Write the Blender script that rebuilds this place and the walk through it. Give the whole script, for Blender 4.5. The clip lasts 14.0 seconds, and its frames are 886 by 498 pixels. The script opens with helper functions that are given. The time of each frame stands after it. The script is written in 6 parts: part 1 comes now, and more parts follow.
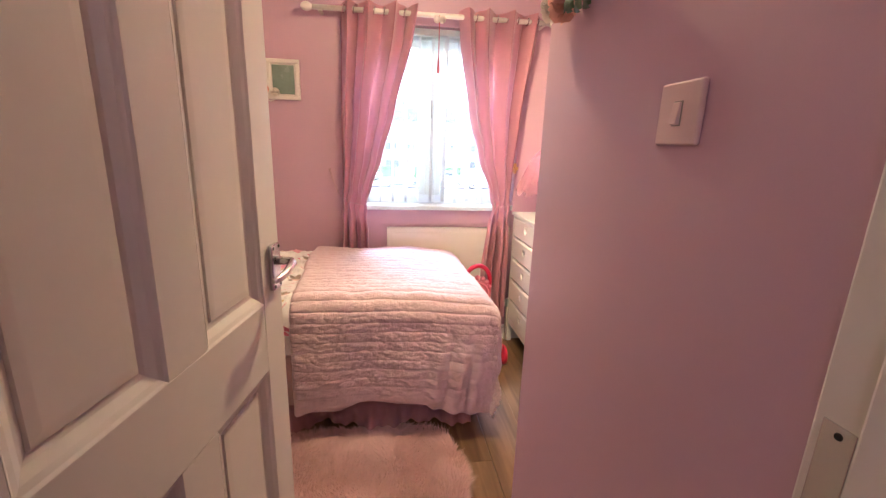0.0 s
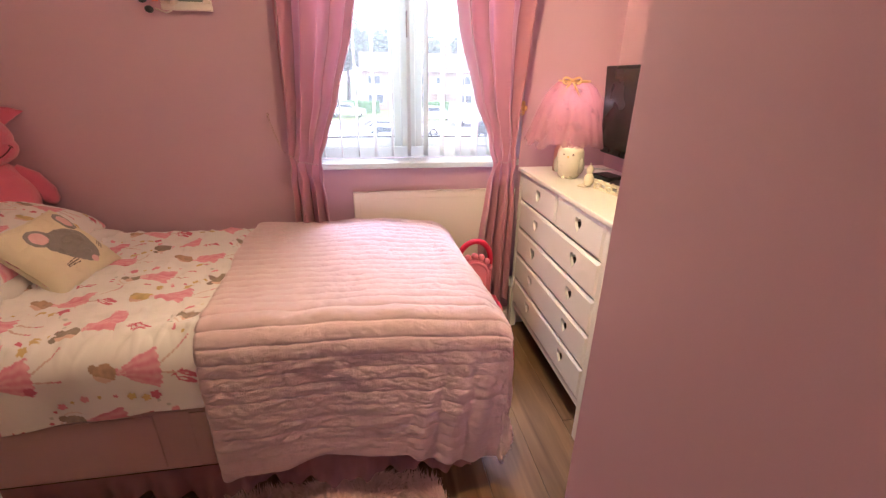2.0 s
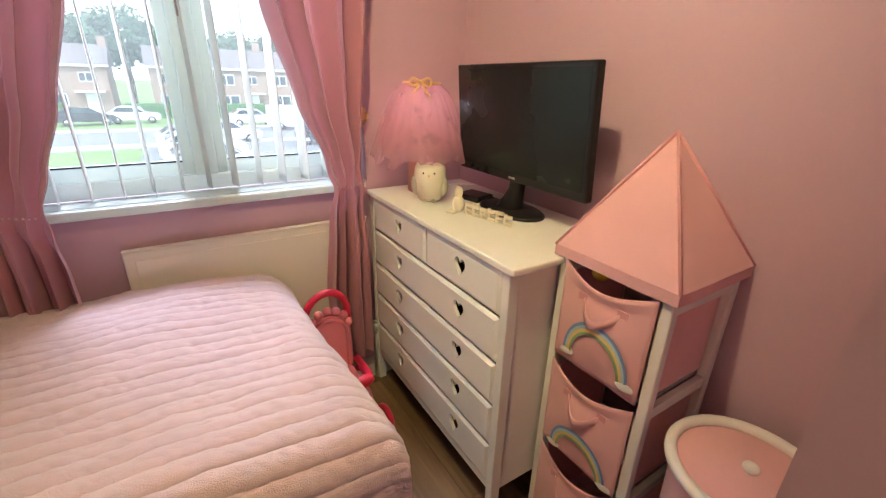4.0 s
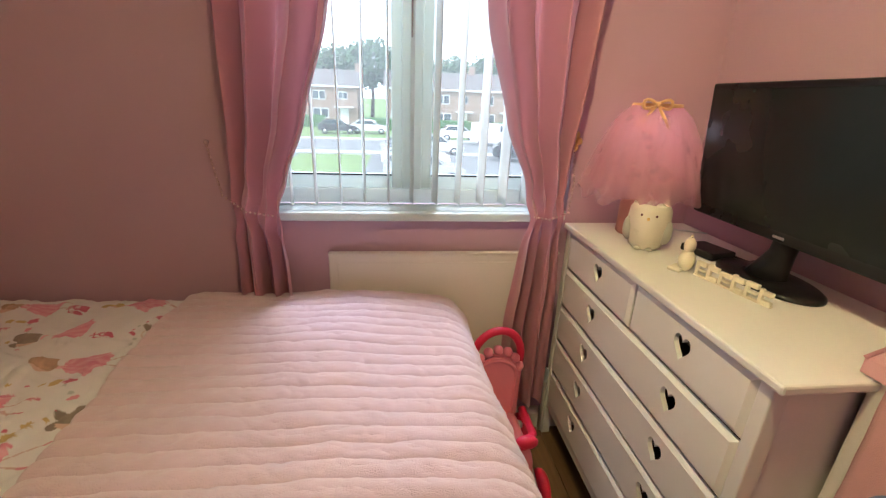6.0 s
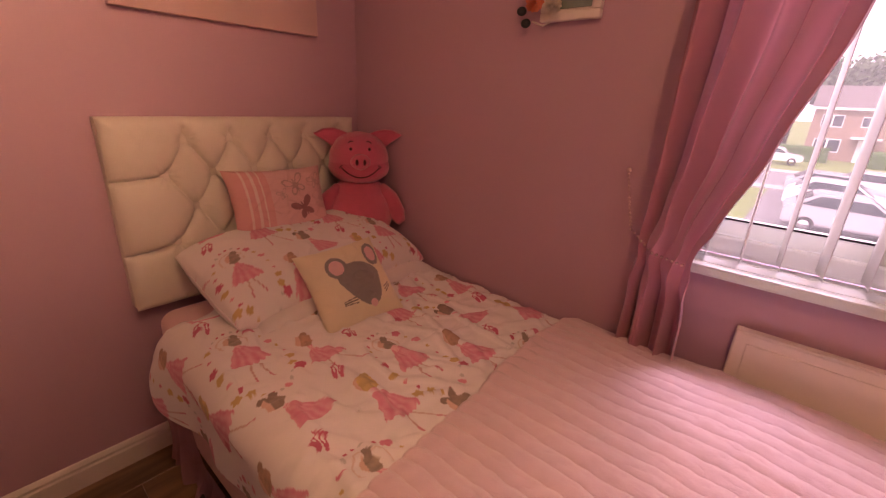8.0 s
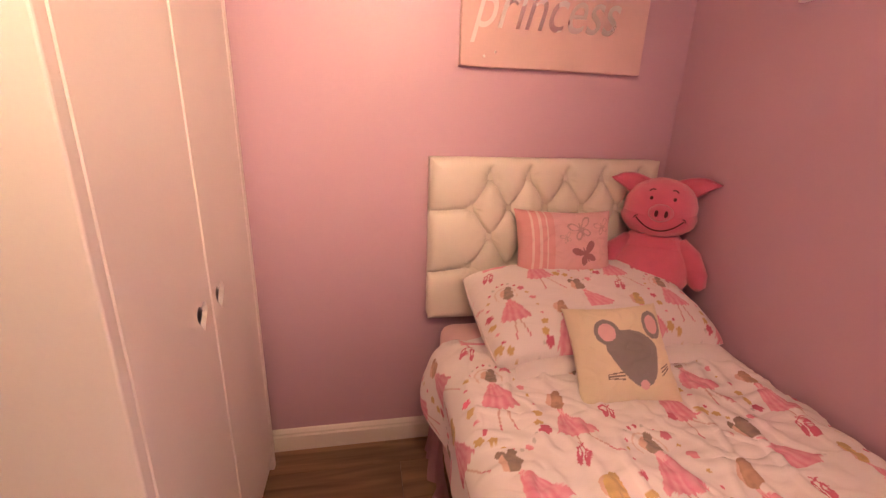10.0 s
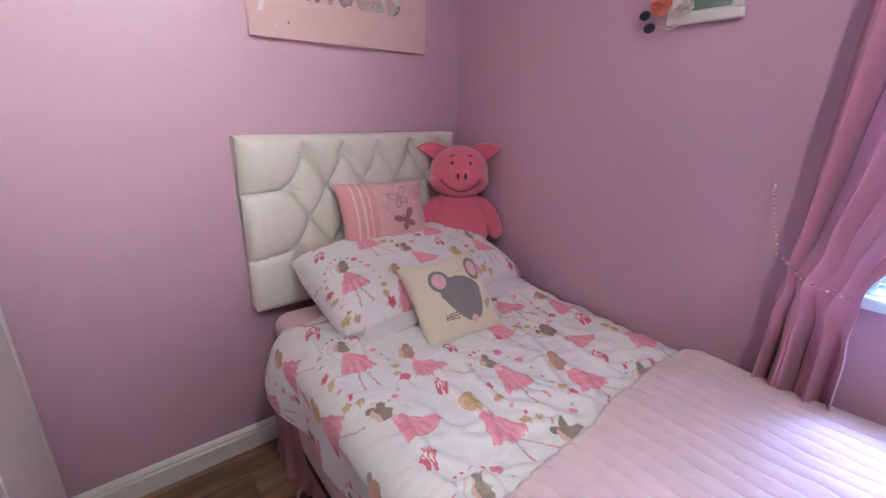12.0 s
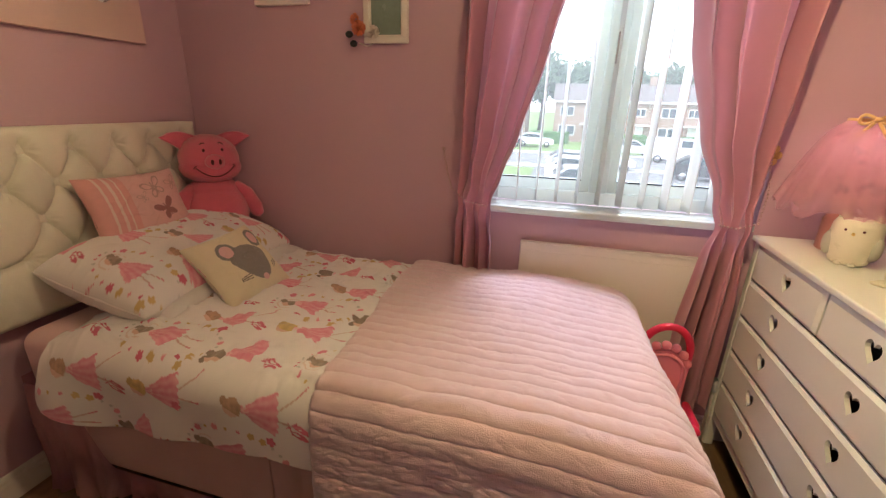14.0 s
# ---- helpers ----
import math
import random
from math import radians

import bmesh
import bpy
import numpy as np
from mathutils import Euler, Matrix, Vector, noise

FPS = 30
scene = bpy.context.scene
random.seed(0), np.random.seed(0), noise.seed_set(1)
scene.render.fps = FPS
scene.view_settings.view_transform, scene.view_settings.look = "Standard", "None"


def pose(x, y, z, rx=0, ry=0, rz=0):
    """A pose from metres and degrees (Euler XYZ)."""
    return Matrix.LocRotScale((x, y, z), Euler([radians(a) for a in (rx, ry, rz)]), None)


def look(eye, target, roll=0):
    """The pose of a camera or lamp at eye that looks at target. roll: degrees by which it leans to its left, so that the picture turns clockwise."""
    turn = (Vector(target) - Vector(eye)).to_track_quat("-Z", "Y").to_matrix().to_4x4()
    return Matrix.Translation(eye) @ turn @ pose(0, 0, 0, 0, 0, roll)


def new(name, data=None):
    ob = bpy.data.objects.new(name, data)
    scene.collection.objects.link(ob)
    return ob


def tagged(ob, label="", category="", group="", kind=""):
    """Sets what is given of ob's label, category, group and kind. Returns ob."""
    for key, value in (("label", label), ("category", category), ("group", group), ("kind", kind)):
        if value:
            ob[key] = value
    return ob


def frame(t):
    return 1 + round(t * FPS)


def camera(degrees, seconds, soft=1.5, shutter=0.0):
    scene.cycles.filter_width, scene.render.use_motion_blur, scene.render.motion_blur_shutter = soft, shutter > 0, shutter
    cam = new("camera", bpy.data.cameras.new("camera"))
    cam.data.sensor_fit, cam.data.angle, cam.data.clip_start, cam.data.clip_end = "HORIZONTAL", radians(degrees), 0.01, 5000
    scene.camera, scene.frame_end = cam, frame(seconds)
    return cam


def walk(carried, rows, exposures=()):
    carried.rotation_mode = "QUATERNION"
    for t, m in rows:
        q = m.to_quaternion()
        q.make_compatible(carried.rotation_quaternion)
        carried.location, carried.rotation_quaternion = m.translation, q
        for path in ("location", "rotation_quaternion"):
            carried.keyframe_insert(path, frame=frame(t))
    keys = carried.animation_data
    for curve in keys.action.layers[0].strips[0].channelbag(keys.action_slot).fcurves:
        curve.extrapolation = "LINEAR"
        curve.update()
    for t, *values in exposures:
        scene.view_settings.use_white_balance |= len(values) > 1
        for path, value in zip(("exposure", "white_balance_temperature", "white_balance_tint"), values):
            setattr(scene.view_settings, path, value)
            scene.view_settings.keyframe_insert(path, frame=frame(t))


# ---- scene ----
cam = camera(93.5, 14.0, soft=1.3)
PATH = [
    (0, (-0.034, 0.16, 1.335), (0.232, 2.083, 0.854), 1.8),
    (0.5, (0.033, 0.3, 1.331), (0.296, 2.202, 0.77), 1.3),
    (1, (0.066, 0.442, 1.32), (0.317, 2.319, 0.678), 1.0),
    (1.5, (0.068, 0.628, 1.314), (0.323, 2.484, 0.615), 0.8),
    (2, (0.074, 0.812, 1.332), (0.379, 2.638, 0.574), 0.8),
    (2.5, (0.116, 0.983, 1.333), (0.546, 2.772, 0.549), 1.2),
    (3, (0.147, 1.108, 1.328), (0.758, 2.843, 0.544), 1.3),
    (3.2, (0.153, 1.167, 1.33), (0.847, 2.871, 0.546), 1.2),
    (4.2, (0.178, 1.275, 1.33), (1.205, 2.85, 0.585), 1.4),
    (5.3, (0.193, 1.346, 1.329), (1.031, 3.018, 0.622), 1.7),
    (5.5, (0.192, 1.387, 1.336), (0.886, 3.125, 0.63), 1.9),
    (6, (0.192, 1.461, 1.327), (0.419, 3.327, 0.643), 2.2),
    (6.5, (0.163, 1.506, 1.331), (-0.047, 3.37, 0.639), 2.6),
    (7, (0.13, 1.536, 1.326), (-0.453, 3.32, 0.636), 2.6),
    (7.5, (0.062, 1.559, 1.339), (-0.846, 3.2, 0.641), 2.8),
    (8, (0.001, 1.587, 1.337), (-1.219, 3.021, 0.662), 2.7),
    (8.5, (-0.042, 1.646, 1.364), (-1.538, 2.797, 0.703), 2.6),
    (9, (-0.076, 1.655, 1.375), (-1.786, 2.482, 0.75), 2.5),
    (9.2, (-0.086, 1.65, 1.386), (-1.858, 2.342, 0.771), 2.4),
    (10.25, (-0.098, 1.635, 1.378), (-1.975, 1.975, 0.775), 1.9),
    (11.3, (-0.092, 1.612, 1.37), (-1.835, 2.38, 0.758), 1.5),
    (11.5, (-0.091, 1.599, 1.361), (-1.774, 2.486, 0.743), 1.4),
    (12, (-0.076, 1.549, 1.336), (-1.565, 2.725, 0.703), 1.1),
    (12.5, (-0.029, 1.489, 1.335), (-1.258, 2.923, 0.676), 1.1),
    (13, (0.024, 1.396, 1.32), (-0.936, 3.024, 0.666), 1.1),
    (13.5, (0.069, 1.27, 1.325), (-0.627, 3.029, 0.676), 1.0),
    (14, (0.079, 1.135, 1.34), (-0.407, 2.963, 0.689), 1.4),
]
EXPOSURES = [(0, 1.65, 5350, 28), (1.5, 1.4, 5500, 35), (2.0, 1.2, 5650, 34), (2.5, 1.1, 5650, 28), (3, 0.92, 5650, 23), (5.5, 0.58, 5300, 11), (6.0, 0.5, 5500, 15), (6.5, 0.35, 5850, 28), (7.5, 0.15, 6800, 70), (8.1, 0.37, 7300, 80), (8.6, 0.9, 7600, 94), (9.2, 1.25, 7500, 90),
             (11.3, 1.55, 3900, 18), (12, 1.4, 3950, 23), (12.5, 0.95, 4650, 28), (13, 0.68, 5700, 29), (14, 0.65, 5750, 20)]
walk(cam, [(t, look(eye, target, roll)) for t, eye, target, roll in PATH], EXPOSURES)

# ---- light ----
world = bpy.data.worlds.new("overcast_sky")
scene.world = world
world.use_nodes = True
wn = world.node_tree
sky = wn.nodes.new("ShaderNodeTexSky")
sky.sky_type, sky.sun_disc = "NISHITA", False
sky.sun_elevation, sky.sun_rotation = radians(50), radians(200)
sky.air_density, sky.dust_density = 1.0, 8.0
veil = wn.nodes.new("ShaderNodeMix")      # a bright even cloud layer over the clear sky
veil.data_type = "RGBA"
veil.inputs[0].default_value = 0.75
veil.inputs[7].default_value = (13.0, 13.1, 13.2, 1)
wn.links.new(sky.outputs[0], veil.inputs[6])
wn.links.new(veil.outputs[2], wn.nodes["Background"].inputs[0])
wn.nodes["Background"].inputs[1].default_value = 0.15


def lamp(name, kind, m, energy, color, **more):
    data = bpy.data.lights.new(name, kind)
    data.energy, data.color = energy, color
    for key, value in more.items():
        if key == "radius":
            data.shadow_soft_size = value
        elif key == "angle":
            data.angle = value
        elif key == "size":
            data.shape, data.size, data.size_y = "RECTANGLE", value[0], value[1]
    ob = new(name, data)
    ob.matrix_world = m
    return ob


sun_dir = Vector((math.sin(radians(200)) * math.cos(radians(50)), math.cos(radians(200)) * math.cos(radians(50)), math.sin(radians(50))))
lamp("sun", "SUN", look(sun_dir * 50, (0, 0, 0)), 1.5, (1.0, 0.97, 0.93), angle=radians(12))
# added area lamp outside above the window, out of view, boosting the sky light
lamp("window_sky_fill", "AREA", look((0.25, 3.62, 2.45), (0.25, 1.9, 0.7)), 62.0, (0.95, 0.98, 1.0), size=(1.2, 0.5))
# unseen warm ceiling light, placed by the television's shadow; its three-headed bar is assumed
BULB = Vector((0.225, 1.755, 2.235))
lamp("spotlight_bulb_glow", "POINT", Matrix.Translation(BULB), 13.0, (1.0, 0.78, 0.32), radius=0.03)
# the head aimed at the floor is added fill for rug and bed front
for key_, aim_, watts_ in (("west", (-1.64, 1.30, 1.95), 52.0), ("east", (1.265, 2.40, 1.15), 42.0), ("down_fill", (0.05, 1.45, 0.0), 20.0)):
    head_ = lamp("spotlight_" + key_, "SPOT", look(BULB, aim_), watts_, (1.0, 0.78, 0.32), radius=0.025)
    head_.data.spot_size, head_.data.spot_blend = radians(88), 1.0
# added fill from the landing for the bed front and rug; no lamp known there
lamp("landing_fill", "POINT", pose(-0.45, -0.60, 2.14), 2.2, (1.0, 0.86, 0.70), radius=0.09)
# the lit bulb in the table lamp
lamp("table_lamp_light", "POINT", pose(0.985, 2.722, 1.235), 0.18, (1.0, 0.84, 0.80), radius=0.02)

# ---- helpers of this scene ----
ROOT_AT = {}


def part(name, bm, material, parent=None, label="", smooth=False, kind=""):
    """A bmesh, in world metres, as one mesh object under a thing or a part."""
    me = bpy.data.meshes.new(name)
    if smooth:
        for f in bm.faces:
            f.smooth = True
    bm.to_mesh(me)
    bm.free()
    for m in material if isinstance(material, (list, tuple)) else [material]:
        me.materials.append(m)
    ob = new(name, me)
    if parent is not None:
        ob.parent = parent
        if parent in ROOT_AT:
            ob.matrix_parent_inverse = Matrix.Translation(-ROOT_AT[parent])
    if label:
        ob["label"] = label
    if kind:
        ob["kind"] = kind
    return ob


def thing(name, at, label, category, group="", kind=""):
    root = new(name)
    root.empty_display_size = 0.05
    root.location = at
    ROOT_AT[root] = Vector(at)
    return tagged(root, label, category, group, kind)


def solid(name, bm, material, label, category, group="", kind="", smooth=False):
    return tagged(part(name, bm, material, smooth=smooth), label, category, group, kind)


def box(x0, x1, y0, y1, z0, z1, bevel=0.0, seg=2, bm=None, m=None):
    """A box, with rounded edges where bevel is given; added to bm where that is given."""
    b = bmesh.new()
    bmesh.ops.create_cube(b, size=1.0)
    for v in b.verts:
        v.co = Vector(((x0 + x1) / 2 + v.co.x * (x1 - x0), (y0 + y1) / 2 + v.co.y * (y1 - y0), (z0 + z1) / 2 + v.co.z * (z1 - z0)))
    if bevel:
        bmesh.ops.bevel(b, geom=list(b.edges), offset=bevel, segments=seg, affect="EDGES", profile=0.5)
    if m is not None:
        bmesh.ops.transform(b, matrix=m, verts=b.verts)
    return b if bm is None else add(bm, b)


def add(bm, other):
    """Adds the geometry of other to bm."""
    me = bpy.data.meshes.new("tmp")
    other.to_mesh(me)
    other.free()
    bm.from_mesh(me)
    bpy.data.meshes.remove(me)
    return bm


def prism(points, depth, m=None, bevel=0.0):
    """A flat outline of (x, y) points pushed up by depth along z."""
    b = bmesh.new()
    vs = [b.verts.new((x, y, 0)) for x, y in points]
    f = b.faces.new(vs)
    r = bmesh.ops.extrude_face_region(b, geom=[f])
    for v in r["geom"]:
        if isinstance(v, bmesh.types.BMVert):
            v.co.z += depth
    bmesh.ops.recalc_face_normals(b, faces=b.faces)
    if bevel:
        bmesh.ops.bevel(b, geom=list(b.edges), offset=bevel, segments=2, affect="EDGES")
    if m is not None:
        bmesh.ops.transform(b, matrix=m, verts=b.verts)
    return b


def tube(points, radius, sides=10, bm=None, closed=False):
    """A round bar along points; radius is one number or one a point."""
    b = bm or bmesh.new()
    ps = [Vector(p) for p in points]
    n = len(ps)
    radii = radius if isinstance(radius, (list, tuple)) else [radius] * n
    rings, ref = [], None
    for i, p in enumerate(ps):
        d = (ps[(i + 1) % n] - ps[i - 1]) if closed else (ps[min(i + 1, n - 1)] - ps[max(i - 1, 0)])
        d.normalize()
        if ref is None:
            ref = d.orthogonal().normalized()
        ref = (ref - d * ref.dot(d)).normalized()
        side = d.cross(ref)
        rings.append([b.verts.new(p + radii[i] * (math.cos(2 * math.pi * k / sides) * ref + math.sin(2 * math.pi * k / sides) * side)) for k in range(sides)])
    for i in range(n if closed else n - 1):
        a, c = rings[i], rings[(i + 1) % n]
        for k in range(sides):
            b.faces.new((a[k], a[(k + 1) % sides], c[(k + 1) % sides], c[k])).smooth = True
    if not closed:
        b.faces.new(list(reversed(rings[0])))
        b.faces.new(rings[-1])
    return b


def lathe(profile, m=None, sides=32, cap=True):
    """A turned shape from (radius, height) pairs."""
    b = bmesh.new()
    rings = [[b.verts.new((r * math.cos(2 * math.pi * k / sides), r * math.sin(2 * math.pi * k / sides), z)) for k in range(sides)] for r, z in profile]
    for a, c in zip(rings, rings[1:]):
        for k in range(sides):
            b.faces.new((a[k], a[(k + 1) % sides], c[(k + 1) % sides], c[k])).smooth = True
    if cap:
        b.faces.new(list(reversed(rings[0])))
        b.faces.new(rings[-1])
    if m is not None:
        bmesh.ops.transform(b, matrix=m, verts=b.verts)
    return b


def ball(at, size, m=None, u=20, v=14):
    b = bmesh.new()
    bmesh.ops.create_uvsphere(b, u_segments=u, v_segments=v, radius=1.0)
    mm = Matrix.Translation(at) @ (m or Matrix.Identity(4)) @ Matrix.Diagonal((*size, 1))
    bmesh.ops.transform(b, matrix=mm, verts=b.verts)
    for f in b.faces:
        f.smooth = True
    return b


def grid(nu, nv, fn):
    """A sheet of nu by nv cells; fn(u, v) with u, v in 0 to 1 gives the point."""
    b = bmesh.new()
    vs = [[b.verts.new(fn(i / nu, j / nv)) for j in range(nv + 1)] for i in range(nu + 1)]
    for i in range(nu):
        for j in range(nv):
            b.faces.new((vs[i][j], vs[i + 1][j], vs[i + 1][j + 1], vs[i][j + 1])).smooth = True
    return b


def thicken(b, d):
    """Gives a sheet a thickness d below its faces."""
    bmesh.ops.recalc_face_normals(b, faces=b.faces)
    bmesh.ops.solidify(b, geom=list(b.faces), thickness=d)
    for f in b.faces:
        f.smooth = True
    return b


def smoothstep(a, b, x):
    t = min(1.0, max(0.0, (x - a) / (b - a)))
    return t * t * (3 - 2 * t)


# ---- materials ----
def mat(name, color, rough=0.6, metal=0.0, var=0.12, scale=6.0, grain=180.0, bump=0.05, sheen=0.0, coat=0.0, stain=0.0, translucent=0.0, see_through=0.0, piece=0.0, attribute="", spec=0.5):
    """A surface with variation at two scales (broad and grain), fine relief and, where asked for, stains, sheen or light passing through."""
    m = bpy.data.materials.new(name)
    m.use_nodes = True
    nt = m.node_tree
    n, l = nt.nodes, nt.links
    p = n["Principled BSDF"]
    co = n.new("ShaderNodeTexCoord")

    def noise_at(s, detail=4.0):
        t = n.new("ShaderNodeTexNoise")
        t.inputs["Scale"].default_value, t.inputs["Detail"].default_value = s, detail
        l.new(co.outputs["Object"], t.inputs["Vector"])
        return t

    def mix(a, b, f, how="MIX"):
        x = n.new("ShaderNodeMix")
        x.data_type, x.blend_type = "RGBA", how
        for slot, val in ((6, a), (7, b), (0, f)):
            if isinstance(val, (int, float)):
                x.inputs[slot].default_value = val
            elif isinstance(val, (tuple, list)):
                x.inputs[slot].default_value = (*val[:3], 1)
            else:
                l.new(val, x.inputs[slot])
        return x.outputs[2]

    broad, fine = noise_at(scale), noise_at(grain, 6.0)
    lo, hi = [c * (1 - var) for c in color], [min(1.0, c * (1 + var)) for c in color]
    base = mix(lo, hi, broad.outputs[0])
    if attribute:
        at = n.new("ShaderNodeAttribute")
        at.attribute_name = attribute
        base = mix(at.outputs["Color"], base, 0.12)
    g = n.new("ShaderNodeMapRange")
    g.inputs[3].default_value, g.inputs[4].default_value = 1 - var * 0.6, 1 + var * 0.6
    l.new(fine.outputs[0], g.inputs[0])
    base = mix(base, g.outputs[0], 1.0, "MULTIPLY")
    if stain:
        st = noise_at(scale * 0.45, 8.0)
        r = n.new("ShaderNodeMapRange")
        r.inputs[1].default_value, r.inputs[2].default_value, r.inputs[4].default_value = 0.55, 0.75, stain
        l.new(st.outputs[0], r.inputs[0])
        base = mix(base, [c * 0.55 for c in color], r.outputs[0])
    if piece:
        oi = n.new("ShaderNodeObjectInfo")
        pr = n.new("ShaderNodeMapRange")
        pr.inputs[3].default_value, pr.inputs[4].default_value = 1 - piece, 1 + piece
        l.new(oi.outputs["Random"], pr.inputs[0])
        base = mix(base, pr.outputs[0], 1.0, "MULTIPLY")
    l.new(base, p.inputs["Base Color"])
    rr = n.new("ShaderNodeMapRange")
    rr.inputs[3].default_value, rr.inputs[4].default_value = max(0.02, rough - 0.08), min(1.0, rough + 0.08)
    l.new(broad.outputs[0], rr.inputs[0])
    l.new(rr.outputs[0], p.inputs["Roughness"])
    p.inputs["Metallic"].default_value = metal
    p.inputs["Specular IOR Level"].default_value = spec
    p.inputs["Sheen Weight"].default_value = sheen
    p.inputs["Coat Weight"].default_value = coat
    if bump:
        bp = n.new("ShaderNodeBump")
        bp.inputs["Strength"].default_value, bp.inputs["Distance"].default_value = 0.5, bump * 0.02
        l.new(fine.outputs[0], bp.inputs["Height"])
        l.new(bp.outputs[0], p.inputs["Normal"])
    last = p.outputs[0]
    if translucent:
        tr, mx = n.new("ShaderNodeBsdfTranslucent"), n.new("ShaderNodeMixShader")
        l.new(base, tr.inputs[0])
        mx.inputs[0].default_value = translucent
        l.new(last, mx.inputs[1])
        l.new(tr.outputs[0], mx.inputs[2])
        last = mx.outputs[0]
    if see_through:
        tp, mx = n.new("ShaderNodeBsdfTransparent"), n.new("ShaderNodeMixShader")
        mx.inputs[0].default_value = see_through
        l.new(last, mx.inputs[1])
        l.new(tp.outputs[0], mx.inputs[2])
        last = mx.outputs[0]
    l.new(last, n["Material Output"].inputs[0])
    return m


def glass_mat(name, tint=(0.96, 0.99, 0.97), rough=0.0, glare=0.0):
    m = bpy.data.materials.new(name)
    m.use_nodes = True
    n, l = m.node_tree.nodes, m.node_tree.links
    n.remove(n["Principled BSDF"])
    tp, gl, mx, fr = n.new("ShaderNodeBsdfTransparent"), n.new("ShaderNodeBsdfGlossy"), n.new("ShaderNodeMixShader"), n.new("ShaderNodeFresnel")
    tp.inputs[0].default_value = (*tint, 1)
    gl.inputs["Roughness"].default_value = rough
    l.new(fr.outputs[0], mx.inputs[0])
    l.new(tp.outputs[0], mx.inputs[1])
    l.new(gl.outputs[0], mx.inputs[2])
    last = mx.outputs[0]
    if glare:      # pale translucent layer on the pane, put in for the washed-out window glare
        df, dm, nz, mr = n.new("ShaderNodeBsdfTranslucent"), n.new("ShaderNodeMixShader"), n.new("ShaderNodeTexNoise"), n.new("ShaderNodeMapRange")
        df.inputs[0].default_value = (0.85, 0.9, 0.88, 1)
        nz.inputs["Scale"].default_value = 5.0
        mr.inputs[3].default_value, mr.inputs[4].default_value = glare * 0.7, glare * 1.3
        l.new(nz.outputs[0], mr.inputs[0])
        l.new(mr.outputs[0], dm.inputs[0])
        l.new(last, dm.inputs[1])
        l.new(df.outputs[0], dm.inputs[2])
        last = dm.outputs[0]
    l.new(last, n["Material Output"].inputs[0])
    return m


def wood_floor_mat(name):
    """Oak laminate: long grain along y, each board its own tone."""
    m = bpy.data.materials.new(name)
    m.use_nodes = True
    n, l = m.node_tree.nodes, m.node_tree.links
    p = n["Principled BSDF"]
    co, mp, oi = n.new("ShaderNodeTexCoord"), n.new("ShaderNodeMapping"), n.new("ShaderNodeObjectInfo")
    mp.inputs["Scale"].default_value = (22, 1.6, 1)
    l.new(co.outputs["Object"], mp.inputs[0])
    off = n.new("ShaderNodeVectorMath")
    off.operation = "ADD"
    l.new(mp.outputs[0], off.inputs[0])
    sc = n.new("ShaderNodeMath")
    sc.operation = "MULTIPLY"
    sc.inputs[1].default_value = 40
    l.new(oi.outputs["Random"], sc.inputs[0])
    l.new(sc.outputs[0], off.inputs[1])
    t = n.new("ShaderNodeTexNoise")
    t.inputs["Scale"].default_value, t.inputs["Detail"].default_value, t.inputs["Distortion"].default_value = 1.0, 8.0, 0.6
    l.new(off.outputs[0], t.inputs["Vector"])
    cr = n.new("ShaderNodeValToRGB")
    cr.color_ramp.elements[0].position, cr.color_ramp.elements[0].color = 0.3, (0.10, 0.055, 0.026, 1)
    cr.color_ramp.elements[1].position, cr.color_ramp.elements[1].color = 0.7, (0.27, 0.165, 0.085, 1)
    l.new(t.outputs[0], cr.inputs[0])
    pr = n.new("ShaderNodeMapRange")
    pr.inputs[3].default_value, pr.inputs[4].default_value = 0.8, 1.15
    l.new(oi.outputs["Random"], pr.inputs[0])
    mx = n.new("ShaderNodeMix")
    mx.data_type, mx.blend_type = "RGBA", "MULTIPLY"
    mx.inputs[0].default_value = 1.0
    l.new(cr.outputs[0], mx.inputs[6])
    l.new(pr.outputs[0], mx.inputs[7])
    l.new(mx.outputs[2], p.inputs["Base Color"])
    p.inputs["Roughness"].default_value = 0.32
    bp = n.new("ShaderNodeBump")
    bp.inputs["Strength"].default_value, bp.inputs["Distance"].default_value = 0.3, 0.001
    l.new(t.outputs[0], bp.inputs["Height"])
    l.new(bp.outputs[0], p.inputs["Normal"])
    return m


M_WALL = mat("lilac_wall_paint", (0.57, 0.37, 0.46), 0.45, var=0.035, scale=2.2, grain=500, bump=0.008)
M_CEIL = mat("white_ceiling_paint", (0.8, 0.79, 0.77), 0.85, var=0.03, scale=2, grain=300, bump=0.08)
M_GLOSS = mat("white_gloss_paint", (0.74, 0.70, 0.64), 0.36, var=0.025, scale=5, grain=60, bump=0.0)
# translucent beyond real plastic, to put the frame's backlit glow into the material
M_UPVC = mat("white_upvc", (0.84, 0.90, 0.86), 0.3, var=0.02, scale=4, grain=90, bump=0.01, translucent=0.42)
M_CHEST = mat("white_lacquer", (0.82, 0.80, 0.76), 0.35, var=0.03, scale=5, grain=120, bump=0.02)
M_RAD = mat("cream_radiator_enamel", (0.80, 0.75, 0.66), 0.35, var=0.03, scale=4, grain=90, bump=0.01)
M_FLOOR = wood_floor_mat("oak_laminate")
# near-black: shade inside drawers and wardrobe put into colour, and dark floor joints
M_SHADE_JOINT = mat("inner_shade_and_joint", (0.05, 0.035, 0.03), 0.8)
